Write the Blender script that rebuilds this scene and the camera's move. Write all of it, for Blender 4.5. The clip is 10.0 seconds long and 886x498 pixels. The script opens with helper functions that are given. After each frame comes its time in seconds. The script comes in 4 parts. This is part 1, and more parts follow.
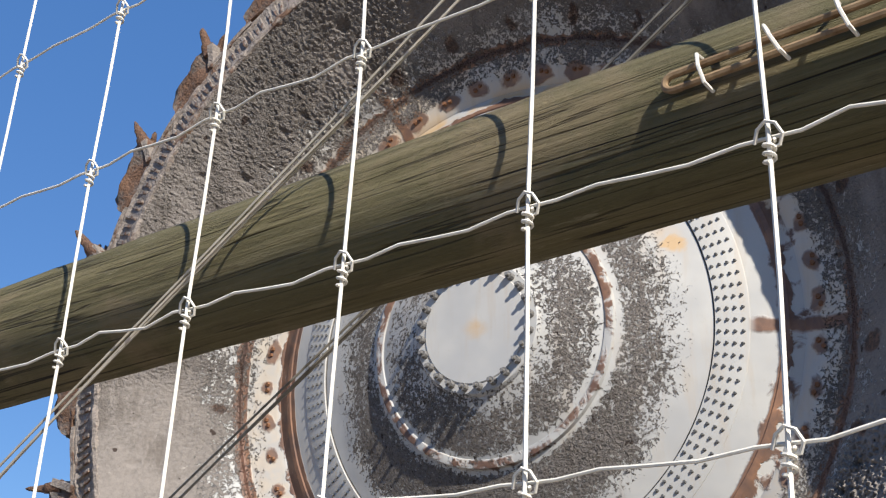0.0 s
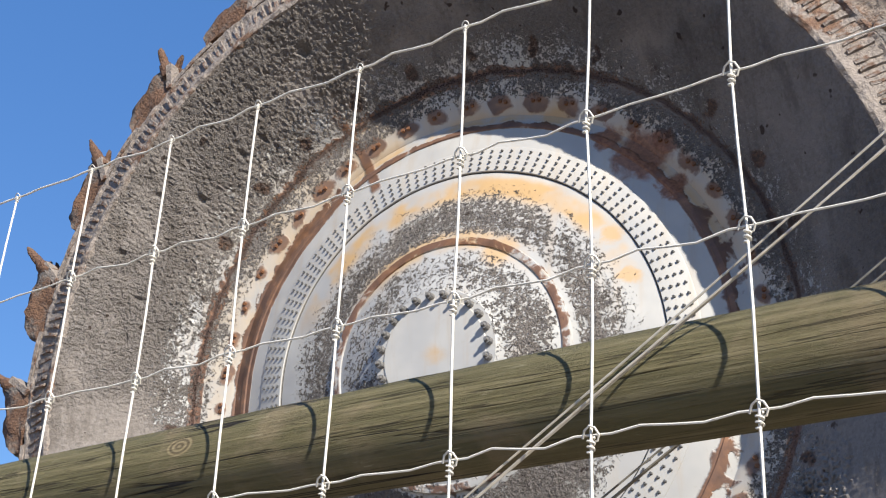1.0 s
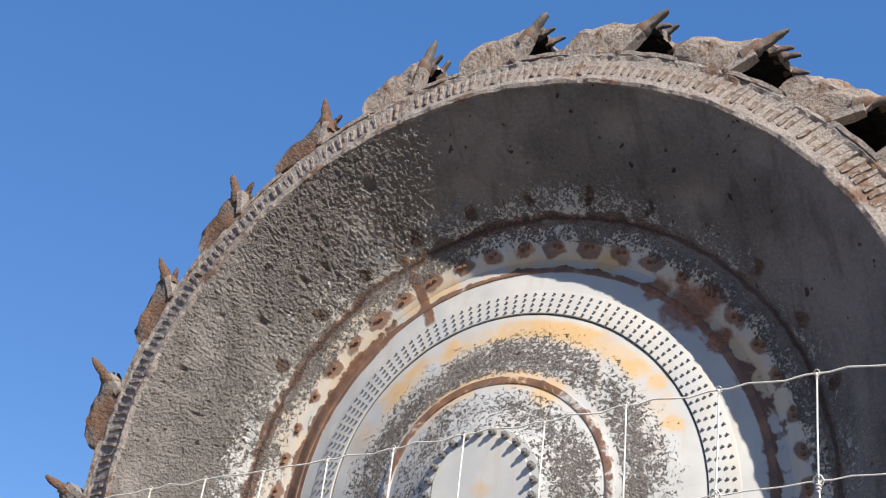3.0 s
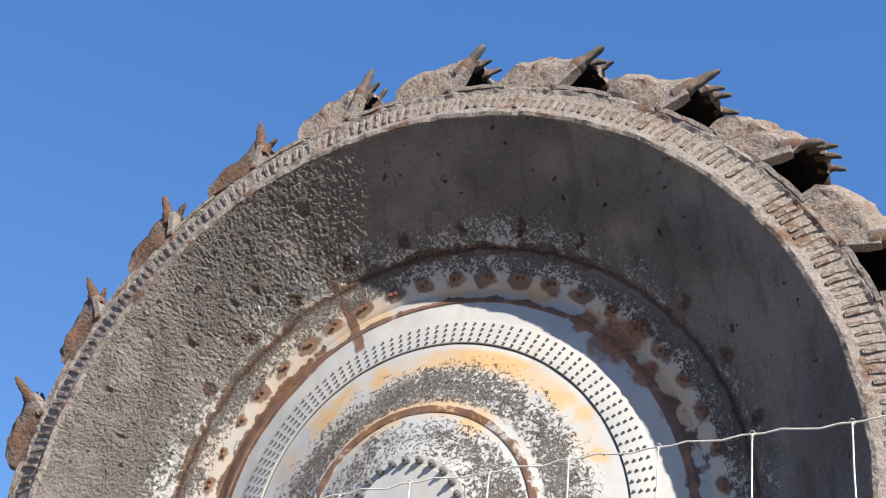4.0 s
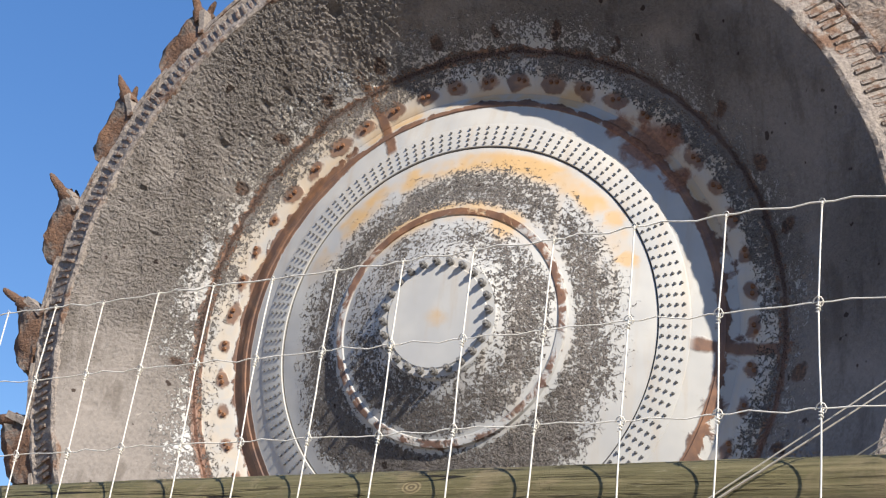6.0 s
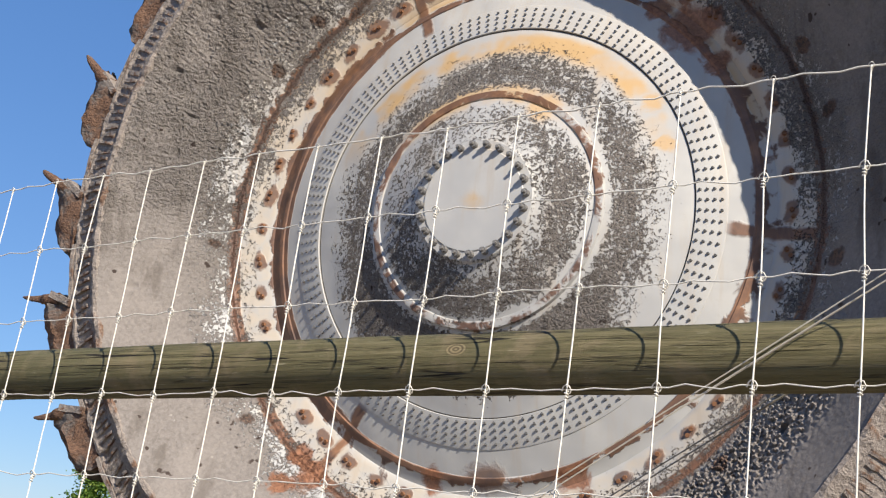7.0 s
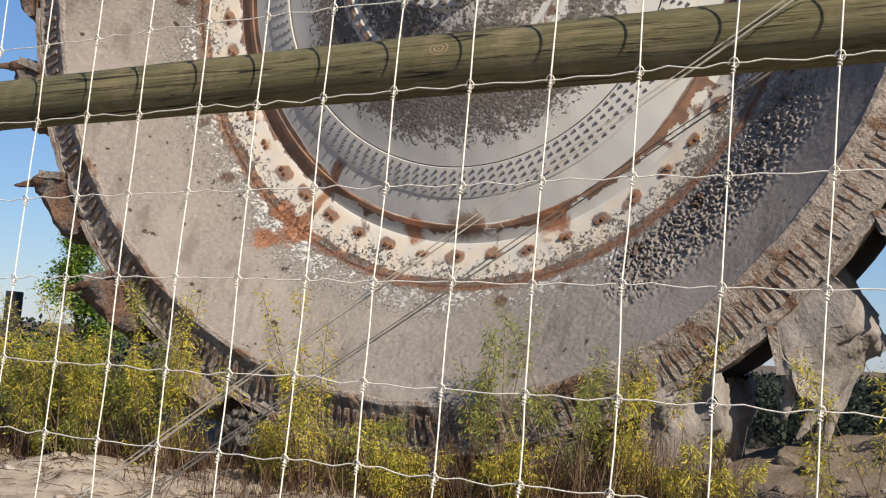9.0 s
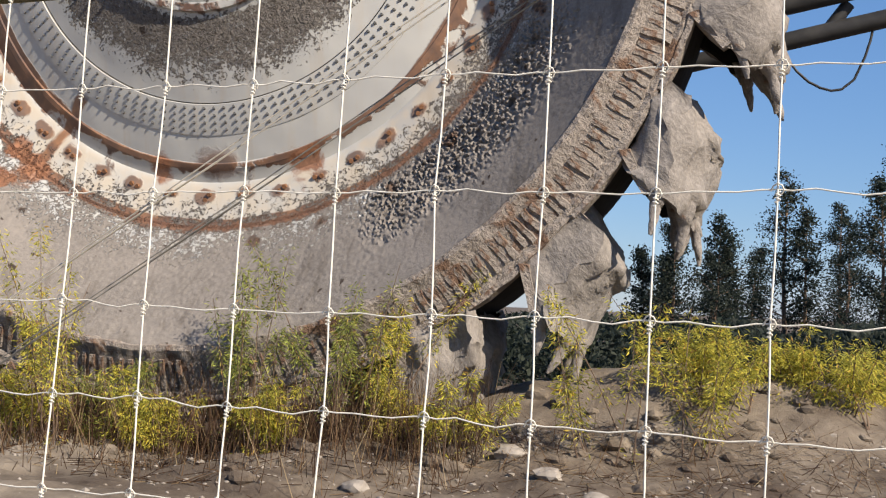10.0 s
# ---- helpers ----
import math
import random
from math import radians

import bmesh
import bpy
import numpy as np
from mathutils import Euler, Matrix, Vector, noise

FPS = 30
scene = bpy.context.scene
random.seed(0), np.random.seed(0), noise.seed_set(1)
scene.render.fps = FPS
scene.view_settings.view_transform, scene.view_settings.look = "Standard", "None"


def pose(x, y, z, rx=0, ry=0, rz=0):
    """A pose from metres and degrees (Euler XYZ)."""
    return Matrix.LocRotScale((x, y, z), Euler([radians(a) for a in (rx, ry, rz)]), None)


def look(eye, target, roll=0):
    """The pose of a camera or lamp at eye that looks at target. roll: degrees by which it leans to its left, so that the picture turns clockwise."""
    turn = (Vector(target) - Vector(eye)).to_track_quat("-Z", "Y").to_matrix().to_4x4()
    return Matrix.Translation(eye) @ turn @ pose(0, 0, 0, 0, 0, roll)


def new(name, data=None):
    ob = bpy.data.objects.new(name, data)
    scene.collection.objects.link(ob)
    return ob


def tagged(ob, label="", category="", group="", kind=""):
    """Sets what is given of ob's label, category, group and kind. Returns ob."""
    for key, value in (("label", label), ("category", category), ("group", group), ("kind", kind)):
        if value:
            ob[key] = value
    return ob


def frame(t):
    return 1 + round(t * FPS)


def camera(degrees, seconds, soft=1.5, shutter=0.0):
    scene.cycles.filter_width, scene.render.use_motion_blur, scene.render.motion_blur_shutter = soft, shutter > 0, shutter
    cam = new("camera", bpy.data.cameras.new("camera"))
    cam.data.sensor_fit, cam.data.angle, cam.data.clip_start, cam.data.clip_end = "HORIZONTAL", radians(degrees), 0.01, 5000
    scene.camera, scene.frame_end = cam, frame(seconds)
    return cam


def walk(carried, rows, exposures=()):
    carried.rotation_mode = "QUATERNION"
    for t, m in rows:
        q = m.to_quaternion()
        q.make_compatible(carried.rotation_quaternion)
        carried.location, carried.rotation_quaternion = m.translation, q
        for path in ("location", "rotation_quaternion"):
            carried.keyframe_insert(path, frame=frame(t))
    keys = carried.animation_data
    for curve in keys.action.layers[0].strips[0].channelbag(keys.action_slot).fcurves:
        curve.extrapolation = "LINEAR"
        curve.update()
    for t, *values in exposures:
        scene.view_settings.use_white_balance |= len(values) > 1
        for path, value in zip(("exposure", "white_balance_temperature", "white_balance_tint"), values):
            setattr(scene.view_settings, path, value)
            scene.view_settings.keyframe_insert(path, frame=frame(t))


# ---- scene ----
# ---- camera and walk ----
cam = camera(37.3, 10.0, soft=1.2)
# seconds, x, y, z, yaw, pitch, lean
PATH = [
    (0.0, 0.700, -0.558, 1.606, 38.61, 21.38, -0.47),
    (0.5, 0.547, -0.648, 1.636, 36.22, 21.60, -0.52),
    (1.0, 0.525, -0.953, 1.632, 34.99, 22.12, -0.34),
    (1.5, 0.586, -1.214, 1.656, 35.58, 23.04, -0.99),
    (2.0, 0.708, -1.428, 1.643, 36.98, 24.11, -2.53),
    (2.5, 0.737, -1.549, 1.660, 37.92, 25.40, -4.03),
    (4.0, 0.754, -1.724, 1.692, 33.50, 28.00, -4.36),
    (4.5, 0.738, -1.719, 1.673, 32.76, 26.87, -4.49),
    (5.0, 0.721, -1.728, 1.661, 32.85, 24.82, -4.58),
    (5.5, 0.695, -1.730, 1.644, 33.37, 22.24, -5.01),
    (7.0, 0.678, -1.745, 1.583, 35.02, 14.55, -6.03),
    (7.5, 0.670, -1.756, 1.562, 35.34, 12.02, -5.93),
    (8.0, 0.669, -1.761, 1.536, 35.27, 9.34, -5.28),
    (8.5, 0.670, -1.761, 1.509, 34.70, 6.59, -4.43),
    (9.0, 0.676, -1.754, 1.479, 33.10, 4.20, -3.42),
    (9.5, 0.643, -1.724, 1.465, 29.43, 2.62, -2.79),
    (9.8, 0.583, -1.679, 1.446, 25.47, 2.46, -2.63),
    (10.0, 0.520, -1.633, 1.433, 21.90, 2.37, -2.52),
]
# seconds, stops, white balance
EXPOSURE = [(0.0, 0.64, 6200, 9), (0.6, 0.66, 6200, 9), (1.0, 0.84, 6200, 9), (1.5, 0.84, 6200, 9), (2.0, 0.78, 6200, 9), (2.7, 0.78, 6200, 9), (4.0, 0.90, 6200, 9), (5.0, 0.88, 6250, 9), (5.5, 0.84, 6300, 9), (7.0, 0.68, 6450, 10),
            (7.5, 0.57, 6550, 10), (8.5, 0.53, 6700, 10), (9.2, 0.60, 6800, 10), (10.0, 0.70, 6750, 10)]


def heading(x, y, z, yaw, pitch, lean):
    a, b = radians(yaw), radians(pitch)
    eye = Vector((x, y, z))
    return look(eye, eye + Vector((-math.sin(a) * math.cos(b), math.cos(a) * math.cos(b), math.sin(b))), -lean)


walk(cam, [(row[0], heading(*row[1:])) for row in PATH], EXPOSURE)

# ---- light ----
WHEEL_C = Vector((-6.762, 9.803, 5.570))
WHEEL_AZ, WHEEL_EL = radians(8.0), radians(-0.2)
AWAY = Vector((-math.sin(WHEEL_AZ) * math.cos(WHEEL_EL), math.cos(WHEEL_AZ) * math.cos(WHEEL_EL), math.sin(WHEEL_EL)))
RIGHT = AWAY.cross(Vector((0, 0, 1))).normalized()
UP = RIGHT.cross(AWAY)
SUN_TURN, SUN_OUT = radians(40), 0.48
sun_dir = (RIGHT * math.cos(SUN_TURN) + UP * math.sin(SUN_TURN) - AWAY * SUN_OUT).normalized()
sun_elev = math.asin(sun_dir.z)
sun_azim = math.atan2(sun_dir.x, sun_dir.y)

world = bpy.data.worlds.new("sky_world")
scene.world = world
world.use_nodes = True
wn = world.node_tree.nodes
sky = wn.new("ShaderNodeTexSky")
sky.sky_type = "NISHITA"
sky.sun_disc = False
sky.sun_elevation, sky.sun_rotation = sun_elev, sun_azim
sky.air_density, sky.dust_density, sky.ozone_density = 1.0, 0.1, 5.0
wn["Background"].inputs["Strength"].default_value = 0.09
veil = wn.new("ShaderNodeMix")
veil.data_type = "RGBA"
veil.inputs[0].default_value = 0.5
veil.inputs[7].default_value = (0.40, 1.45, 4.1, 1)
world.node_tree.links.new(sky.outputs[0], veil.inputs[6])
world.node_tree.links.new(veil.outputs[2], wn["Background"].inputs["Color"])
sun = new("sun", bpy.data.lights.new("sun", "SUN"))
sun.data.energy, sun.data.angle, sun.data.color = 5.0, radians(0.53), (1.0, 0.905, 0.77)
sun.matrix_world = look(sun_dir * 60, (0, 0, 0))

# ---- materials ----


def material(name, rough=0.8, metal=0.0):
    mat = bpy.data.materials.new(name)
    mat.use_nodes = True
    nt = mat.node_tree
    bsdf = nt.nodes["Principled BSDF"]
    bsdf.inputs["Roughness"].default_value = rough
    bsdf.inputs["Metallic"].default_value = metal
    bsdf.inputs["Specular IOR Level"].default_value = 0.3
    return mat, nt, bsdf


def feed(nt, sock, value):
    if hasattr(value, "is_linked"):
        nt.links.new(value, sock)
    else:
        sock.default_value = value


def calc(nt, op, a, b=0.0, c=0.0, clamp=False):
    node = nt.nodes.new("ShaderNodeMath")
    node.operation, node.use_clamp = op, clamp
    for sock, value in zip(node.inputs, (a, b, c)):
        feed(nt, sock, value)
    return node.outputs[0]


def coords(nt, scale=(1, 1, 1)):
    tc = nt.nodes.new("ShaderNodeTexCoord")
    mp = nt.nodes.new("ShaderNodeMapping")
    mp.inputs["Scale"].default_value = scale
    nt.links.new(tc.outputs["Object"], mp.inputs["Vector"])
    return mp.outputs[0]


def grain(nt, vec, scale, detail=5.0, rough=0.6, warp=0.0):
    node = nt.nodes.new("ShaderNodeTexNoise")
    node.inputs["Scale"].default_value, node.inputs["Detail"].default_value = scale, detail
    node.inputs["Roughness"].default_value, node.inputs["Distortion"].default_value = rough, warp
    nt.links.new(vec, node.inputs["Vector"])
    return node.outputs["Fac"]


def step(nt, value, lo, hi, out_lo=0.0, out_hi=1.0):
    node = nt.nodes.new("ShaderNodeMapRange")
    node.interpolation_type = "SMOOTHSTEP"
    for key, v in (("Value", value), ("From Min", lo), ("From Max", hi), ("To Min", out_lo), ("To Max", out_hi)):
        feed(nt, node.inputs[key], v)
    return node.outputs["Result"]


def ramp(nt, value, stops, mode="LINEAR"):
    node = nt.nodes.new("ShaderNodeValToRGB")
    cr = node.color_ramp
    cr.interpolation = mode
    while len(cr.elements) < len(stops):
        cr.elements.new(0.5)
    for el, (pos, col) in zip(cr.elements, stops):
        el.position = pos
        el.color = (col, col, col, 1) if isinstance(col, float) else (*col, 1)
    feed(nt, node.inputs[0], value)
    return node.outputs[0]


def blend(nt, fac, a, b):
    node = nt.nodes.new("ShaderNodeMix")
    node.data_type = "RGBA"
    feed(nt, node.inputs[0], fac)
    for sock, col in ((node.inputs[6], a), (node.inputs[7], b)):
        feed(nt, sock, (*col, 1) if isinstance(col, tuple) else col)
    return node.outputs[2]


def relief(nt, bsdf, height, distance, strength=1.0):
    node = nt.nodes.new("ShaderNodeBump")
    node.inputs["Strength"].default_value, node.inputs["Distance"].default_value = strength, distance
    feed(nt, node.inputs["Height"], height)
    nt.links.new(node.outputs[0], bsdf.inputs["Normal"])


def random_of(nt, island=False):
    if island:
        return nt.nodes.new("ShaderNodeNewGeometry").outputs["Random Per Island"]
    return nt.nodes.new("ShaderNodeObjectInfo").outputs["Random"]


MUD_A, MUD_B = (0.146, 0.130, 0.118), (0.238, 0.213, 0.194)


def wheel_paint():
    """White paint on the wheel's face, with rust rings, seams and dried mud, by the distance from the axle."""
    mat, nt, bsdf = material("worn_wheel_paint", 0.55)
    vec = coords(nt)
    sep = nt.nodes.new("ShaderNodeSeparateXYZ")
    nt.links.new(vec, sep.inputs[0])
    x, z = sep.outputs["X"], sep.outputs["Z"]
    r = calc(nt, "SQRT", calc(nt, "ADD", calc(nt, "MULTIPLY", x, x), calc(nt, "MULTIPLY", z, z)))
    ang = calc(nt, "ARCTAN2", z, x)
    n_big, n_mid, n_fine = grain(nt, vec, 1.3, 3), grain(nt, vec, 5.0, 5, 0.6, 0.4), grain(nt, vec, 22.0, 6, 0.65, 0.6)
    rw = calc(nt, "ADD", r, calc(nt, "MULTIPLY", calc(nt, "SUBTRACT", n_mid, 0.5), 0.10))
    q = calc(nt, "DIVIDE", rw, 5.5)
    # how much mud sticks, by radius
    mud_at = ramp(nt, q, [(0.0, 0.17), (0.600 / 5.5, 0.17), (0.66 / 5.5, 0.46), (0.95 / 5.5, 0.505), (1.17 / 5.5, 0.475), (1.24 / 5.5, 0.37),
                          (1.36 / 5.5, 0.37), (1.42 / 5.5, 0.50), (1.60 / 5.5, 0.54), (1.85 / 5.5, 0.465), (2.05 / 5.5, 0.38), (2.2 / 5.5, 0.24),
                          (2.95 / 5.5, 0.18), (3.08 / 5.5, 0.33), (3.2 / 5.5, 0.43), (3.40 / 5.5, 0.475), (3.52 / 5.5, 0.500), (3.70 / 5.5, 0.535), (3.88 / 5.5, 0.585), (4.0 / 5.5, 0.68), (4.2 / 5.5, 0.90)])
    low = step(nt, z, 0.3, -1.6, 0.0, 0.07)
    inner = step(nt, r, 2.3, 1.9)
    mud_p = calc(nt, "ADD", calc(nt, "ADD", mud_at, calc(nt, "MULTIPLY", low, inner)), calc(nt, "MULTIPLY", calc(nt, "SUBTRACT", n_big, 0.5), 0.22))
    top = calc(nt, "MULTIPLY", step(nt, z, -1.5, 2.4, 0.0, -0.014), step(nt, r, 3.46, 3.52))
    right = calc(nt, "MULTIPLY", step(nt, x, 0.8, 2.6, 0.0, 0.03), step(nt, r, 3.05, 3.2))
    mud_p = calc(nt, "ADD", mud_p, calc(nt, "ADD", top, right))
    splash = calc(nt, "MULTIPLY", calc(nt, "MULTIPLY", step(nt, rw, 3.12, 3.24), step(nt, r, 3.50, 3.44)), step(nt, z, -0.4, 1.6, 0.0, 0.05))
    mud_p = calc(nt, "ADD", mud_p, splash)
    n_grit = grain(nt, vec, 48.0, 4, 0.6, 0.8)
    n_mix = calc(nt, "ADD", calc(nt, "ADD", calc(nt, "MULTIPLY", n_fine, 0.45), calc(nt, "MULTIPLY", n_grit, 0.35)), calc(nt, "MULTIPLY", n_mid, 0.20))
    mud = step(nt, calc(nt, "SUBTRACT", mud_p, n_mix), -0.018, 0.022)
    # rust rings
    rust_at = ramp(nt, q, [(0.0, 0.20), (1.21 / 5.5, 0.22), (1.26 / 5.5, 0.65), (1.33 / 5.5, 0.65), (1.38 / 5.5, 0.25), (2.66 / 5.5, 0.20), (2.78 / 5.5, 0.36),
                           (2.82 / 5.5, 0.70), (2.865 / 5.5, 0.70), (2.905 / 5.5, 0.34), (3.05 / 5.5, 0.34), (3.35 / 5.5, 0.32), (3.42 / 5.5, 0.72), (3.51 / 5.5, 0.72), (3.57 / 5.5, 0.22), (1.0, 0.15)])
    ring_low = calc(nt, "MULTIPLY", step(nt, r, 1.42, 1.38), step(nt, z, 0.7, -0.2, 0.0, 0.10))
    rust_at = calc(nt, "SUBTRACT", rust_at, ring_low)
    wide = ramp(nt, q, [(2.70 / 5.5, 0.0), (2.76 / 5.5, 0.40), (2.98 / 5.5, 0.40), (3.05 / 5.5, 0.0)])
    rust_at = calc(nt, "ADD", rust_at, calc(nt, "MULTIPLY", wide, calc(nt, "MAXIMUM", step(nt, x, -1.3, -2.1), step(nt, x, 1.6, 2.4, 0.0, 0.3))))
    rust = step(nt, calc(nt, "SUBTRACT", calc(nt, "ADD", rust_at, calc(nt, "MULTIPLY", calc(nt, "SUBTRACT", n_big, 0.5), 0.5)), calc(nt, "MULTIPLY", n_mid, 1.0)), -0.03, 0.10)
    # bolt halos on the flange
    cell = calc(nt, "SUBTRACT", calc(nt, "FRACT", calc(nt, "ADD", calc(nt, "MULTIPLY", ang, 48 / math.tau), 0.5)), 0.5)
    dx = calc(nt, "MULTIPLY", cell, math.tau * 3.13 / 48)
    dr = calc(nt, "SUBTRACT", r, 3.14)
    spot = calc(nt, "SQRT", calc(nt, "ADD", calc(nt, "MULTIPLY", dx, dx), calc(nt, "MULTIPLY", calc(nt, "MULTIPLY", dr, dr), 2.2)))
    spread = calc(nt, "ADD", step(nt, z, 1.0, 2.6, 0.0, -0.035), calc(nt, "MULTIPLY", calc(nt, "SUBTRACT", grain(nt, vec, 2.1, 2), 0.5), 0.30))
    halo = step(nt, calc(nt, "ADD", calc(nt, "ADD", spot, spread), calc(nt, "MULTIPLY", calc(nt, "SUBTRACT", n_mid, 0.5), 0.24)), 0.125, 0.075)
    # three radial seams
    third = calc(nt, "SUBTRACT", calc(nt, "FRACT", calc(nt, "ADD", calc(nt, "DIVIDE", calc(nt, "ADD", ang, radians(4)), math.tau / 3), 0.5)), 0.5)
    seam = calc(nt, "ABSOLUTE", calc(nt, "MULTIPLY", third, calc(nt, "MULTIPLY", r, math.tau / 3)))
    seam = calc(nt, "MULTIPLY", step(nt, calc(nt, "ADD", seam, calc(nt, "MULTIPLY", calc(nt, "SUBTRACT", n_mid, 0.5), 0.12)), 0.085, 0.045), calc(nt, "MULTIPLY", step(nt, r, 2.5, 2.6), step(nt, r, 3.78, 3.66)))
    iron = calc(nt, "MAXIMUM", calc(nt, "MAXIMUM", rust, calc(nt, "MULTIPLY", halo, 0.9)), seam, clamp=True)
    # brown run-off below the axle, over the recessed ring
    low_x, low_z = calc(nt, "SUBTRACT", x, 0.13), calc(nt, "ADD", z, 2.80)
    blotch = calc(nt, "SQRT", calc(nt, "ADD", calc(nt, "MULTIPLY", calc(nt, "MULTIPLY", low_x, low_x), 0.5), calc(nt, "MULTIPLY", calc(nt, "MULTIPLY", low_z, low_z), 2.0)))
    iron = calc(nt, "MAXIMUM", iron, step(nt, calc(nt, "ADD", blotch, calc(nt, "MULTIPLY", calc(nt, "SUBTRACT", n_mid, 0.5), 0.4)), 0.26, 0.10, 0.0, 0.85))
    # rust blots with ragged outlines: across the upper joint, and where the lower seam meets the groove
    blots = 0.0
    for cx, cz, wide_k, size in ((1.98, 2.13, 0.8, 0.36), (1.66, 2.42, 1.0, 0.20), (2.3, 1.72, 1.0, 0.18), (-1.95, -2.89, 1.0, 0.22), (-2.12, -2.72, 1.6, 0.15), (-2.2, -3.0, 0.6, 0.15), (1.05, -2.78, 1.2, 0.22), (-0.55, -2.83, 1.4, 0.20)):
        ax, az_ = calc(nt, "SUBTRACT", x, cx), calc(nt, "SUBTRACT", z, cz)
        far = calc(nt, "SQRT", calc(nt, "ADD", calc(nt, "MULTIPLY", calc(nt, "MULTIPLY", ax, ax), wide_k), calc(nt, "MULTIPLY", az_, az_)))
        blots = calc(nt, "MAXIMUM", blots, step(nt, calc(nt, "ADD", far, calc(nt, "MULTIPLY", calc(nt, "SUBTRACT", n_mid, 0.5), 0.5)), size, size * 0.5, 0.0, 0.92))
    # orange run-off above the axle
    orange_at = ramp(nt, q, [(0.0, 0.0), (1.12 / 5.5, 0.0), (1.22 / 5.5, 0.8), (1.42 / 5.5, 0.8), (1.5 / 5.5, 0.0), (1.80 / 5.5, 0.1), (1.94 / 5.5, 1.0), (2.1 / 5.5, 1.0), (2.17 / 5.5, 0.1), (2.88 / 5.5, 0.0), (2.92 / 5.5, 0.9), (3.0 / 5.5, 0.6), (3.1 / 5.5, 0.2), (1.0, 0.0)])
    orange = calc(nt, "MULTIPLY", calc(nt, "MULTIPLY", orange_at, step(nt, z, 0.5, 1.3)), step(nt, n_big, 0.36, 0.54))
    heart = step(nt, calc(nt, "ADD", r, calc(nt, "MULTIPLY", calc(nt, "SUBTRACT", n_mid, 0.5), 0.25)), 0.16, 0.02, 0.0, 0.6)
    for cx, cz, size in ((1.69, 1.18, 0.17), (0.59, 1.10, 0.26), (1.04, 2.82, 0.24), (1.86, 0.72, 0.14)):
        ax, az_ = calc(nt, "SUBTRACT", x, cx), calc(nt, "SUBTRACT", z, cz)
        far = calc(nt, "SQRT", calc(nt, "ADD", calc(nt, "MULTIPLY", ax, ax), calc(nt, "MULTIPLY", az_, az_)))
        orange = calc(nt, "MAXIMUM", orange, step(nt, calc(nt, "ADD", far, calc(nt, "MULTIPLY", calc(nt, "SUBTRACT", n_mid, 0.5), 0.3)), size, size * 0.3, 0.0, 0.85))
    orange = calc(nt, "MAXIMUM", orange, heart)
    paint = blend(nt, step(nt, n_big, 0.35, 0.7), (0.385, 0.382, 0.375), (0.455, 0.445, 0.42))
    paint = blend(nt, step(nt, n_fine, 0.55, 0.8), paint, (0.40, 0.385, 0.35))
    cream = calc(nt, "MULTIPLY", calc(nt, "MULTIPLY", step(nt, r, 2.98, 3.05), step(nt, r, 3.55, 3.4)), step(nt, n_mid, 0.35, 0.65, 0.15, 0.7))
    paint = blend(nt, cream, paint, (0.50, 0.42, 0.32))
    streaks = grain(nt, coords(nt, (5.0, 1.0, 0.6)), 1.5, 4, 0.6)
    paint = blend(nt, step(nt, streaks, 0.5, 0.72, 0.0, 0.4), paint, (0.40, 0.33, 0.255))
    col = blend(nt, calc(nt, "MULTIPLY", orange, 0.8), paint, (0.50, 0.30, 0.10))
    rust_col = ramp(nt, n_mid, [(0.3, (0.075, 0.036, 0.024)), (0.5, (0.14, 0.065, 0.035)), (0.72, (0.26, 0.12, 0.055))])
    col = blend(nt, calc(nt, "MULTIPLY", iron, 0.92), col, rust_col)
    mud_col = ramp(nt, n_fine, [(0.3, MUD_A), (0.7, MUD_B)])
    mud_col = blend(nt, step(nt, grain(nt, vec, 0.9, 4, 0.6, 0.8), 0.42, 0.66, 0.0, 0.55), mud_col, (0.25, 0.222, 0.20))
    drip = grain(nt, coords(nt, (3.2, 1.0, 0.7)), 1.6, 5, 0.6, 0.3)
    mud_col = blend(nt, step(nt, drip, 0.52, 0.68, 0.0, 0.55), mud_col, (0.10, 0.084, 0.072))
    mud_col = blend(nt, step(nt, grain(nt, vec, 7.0, 2, 0.5), 0.69, 0.73), mud_col, (0.05, 0.036, 0.030))
    mud_col = blend(nt, step(nt, grain(nt, vec, 13.0, 3, 0.6, 0.5), 0.70, 0.76, 0.0, 0.7), mud_col, (0.34, 0.31, 0.28))
    clump = calc(nt, "MULTIPLY", step(nt, n_grit, 0.50, 0.62), step(nt, r, 3.3, 2.4, 0.15, 0.75))
    mud_col = blend(nt, clump, mud_col, (0.068, 0.060, 0.056))
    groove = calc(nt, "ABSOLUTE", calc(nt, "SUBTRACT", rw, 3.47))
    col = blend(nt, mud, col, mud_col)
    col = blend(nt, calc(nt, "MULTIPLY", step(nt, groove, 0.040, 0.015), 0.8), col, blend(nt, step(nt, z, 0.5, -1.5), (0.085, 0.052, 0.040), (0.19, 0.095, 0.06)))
    col = blend(nt, blots, col, ramp(nt, n_fine, [(0.35, (0.15, 0.062, 0.034)), (0.65, (0.30, 0.14, 0.075))]))
    # dark blots beside every other bolt, outside the joint
    cell2 = calc(nt, "SUBTRACT", calc(nt, "FRACT", calc(nt, "ADD", calc(nt, "MULTIPLY", ang, 30 / math.tau), 0.2)), 0.5)
    bx, br = calc(nt, "MULTIPLY", cell2, math.tau * 3.68 / 30), calc(nt, "SUBTRACT", r, 3.66)
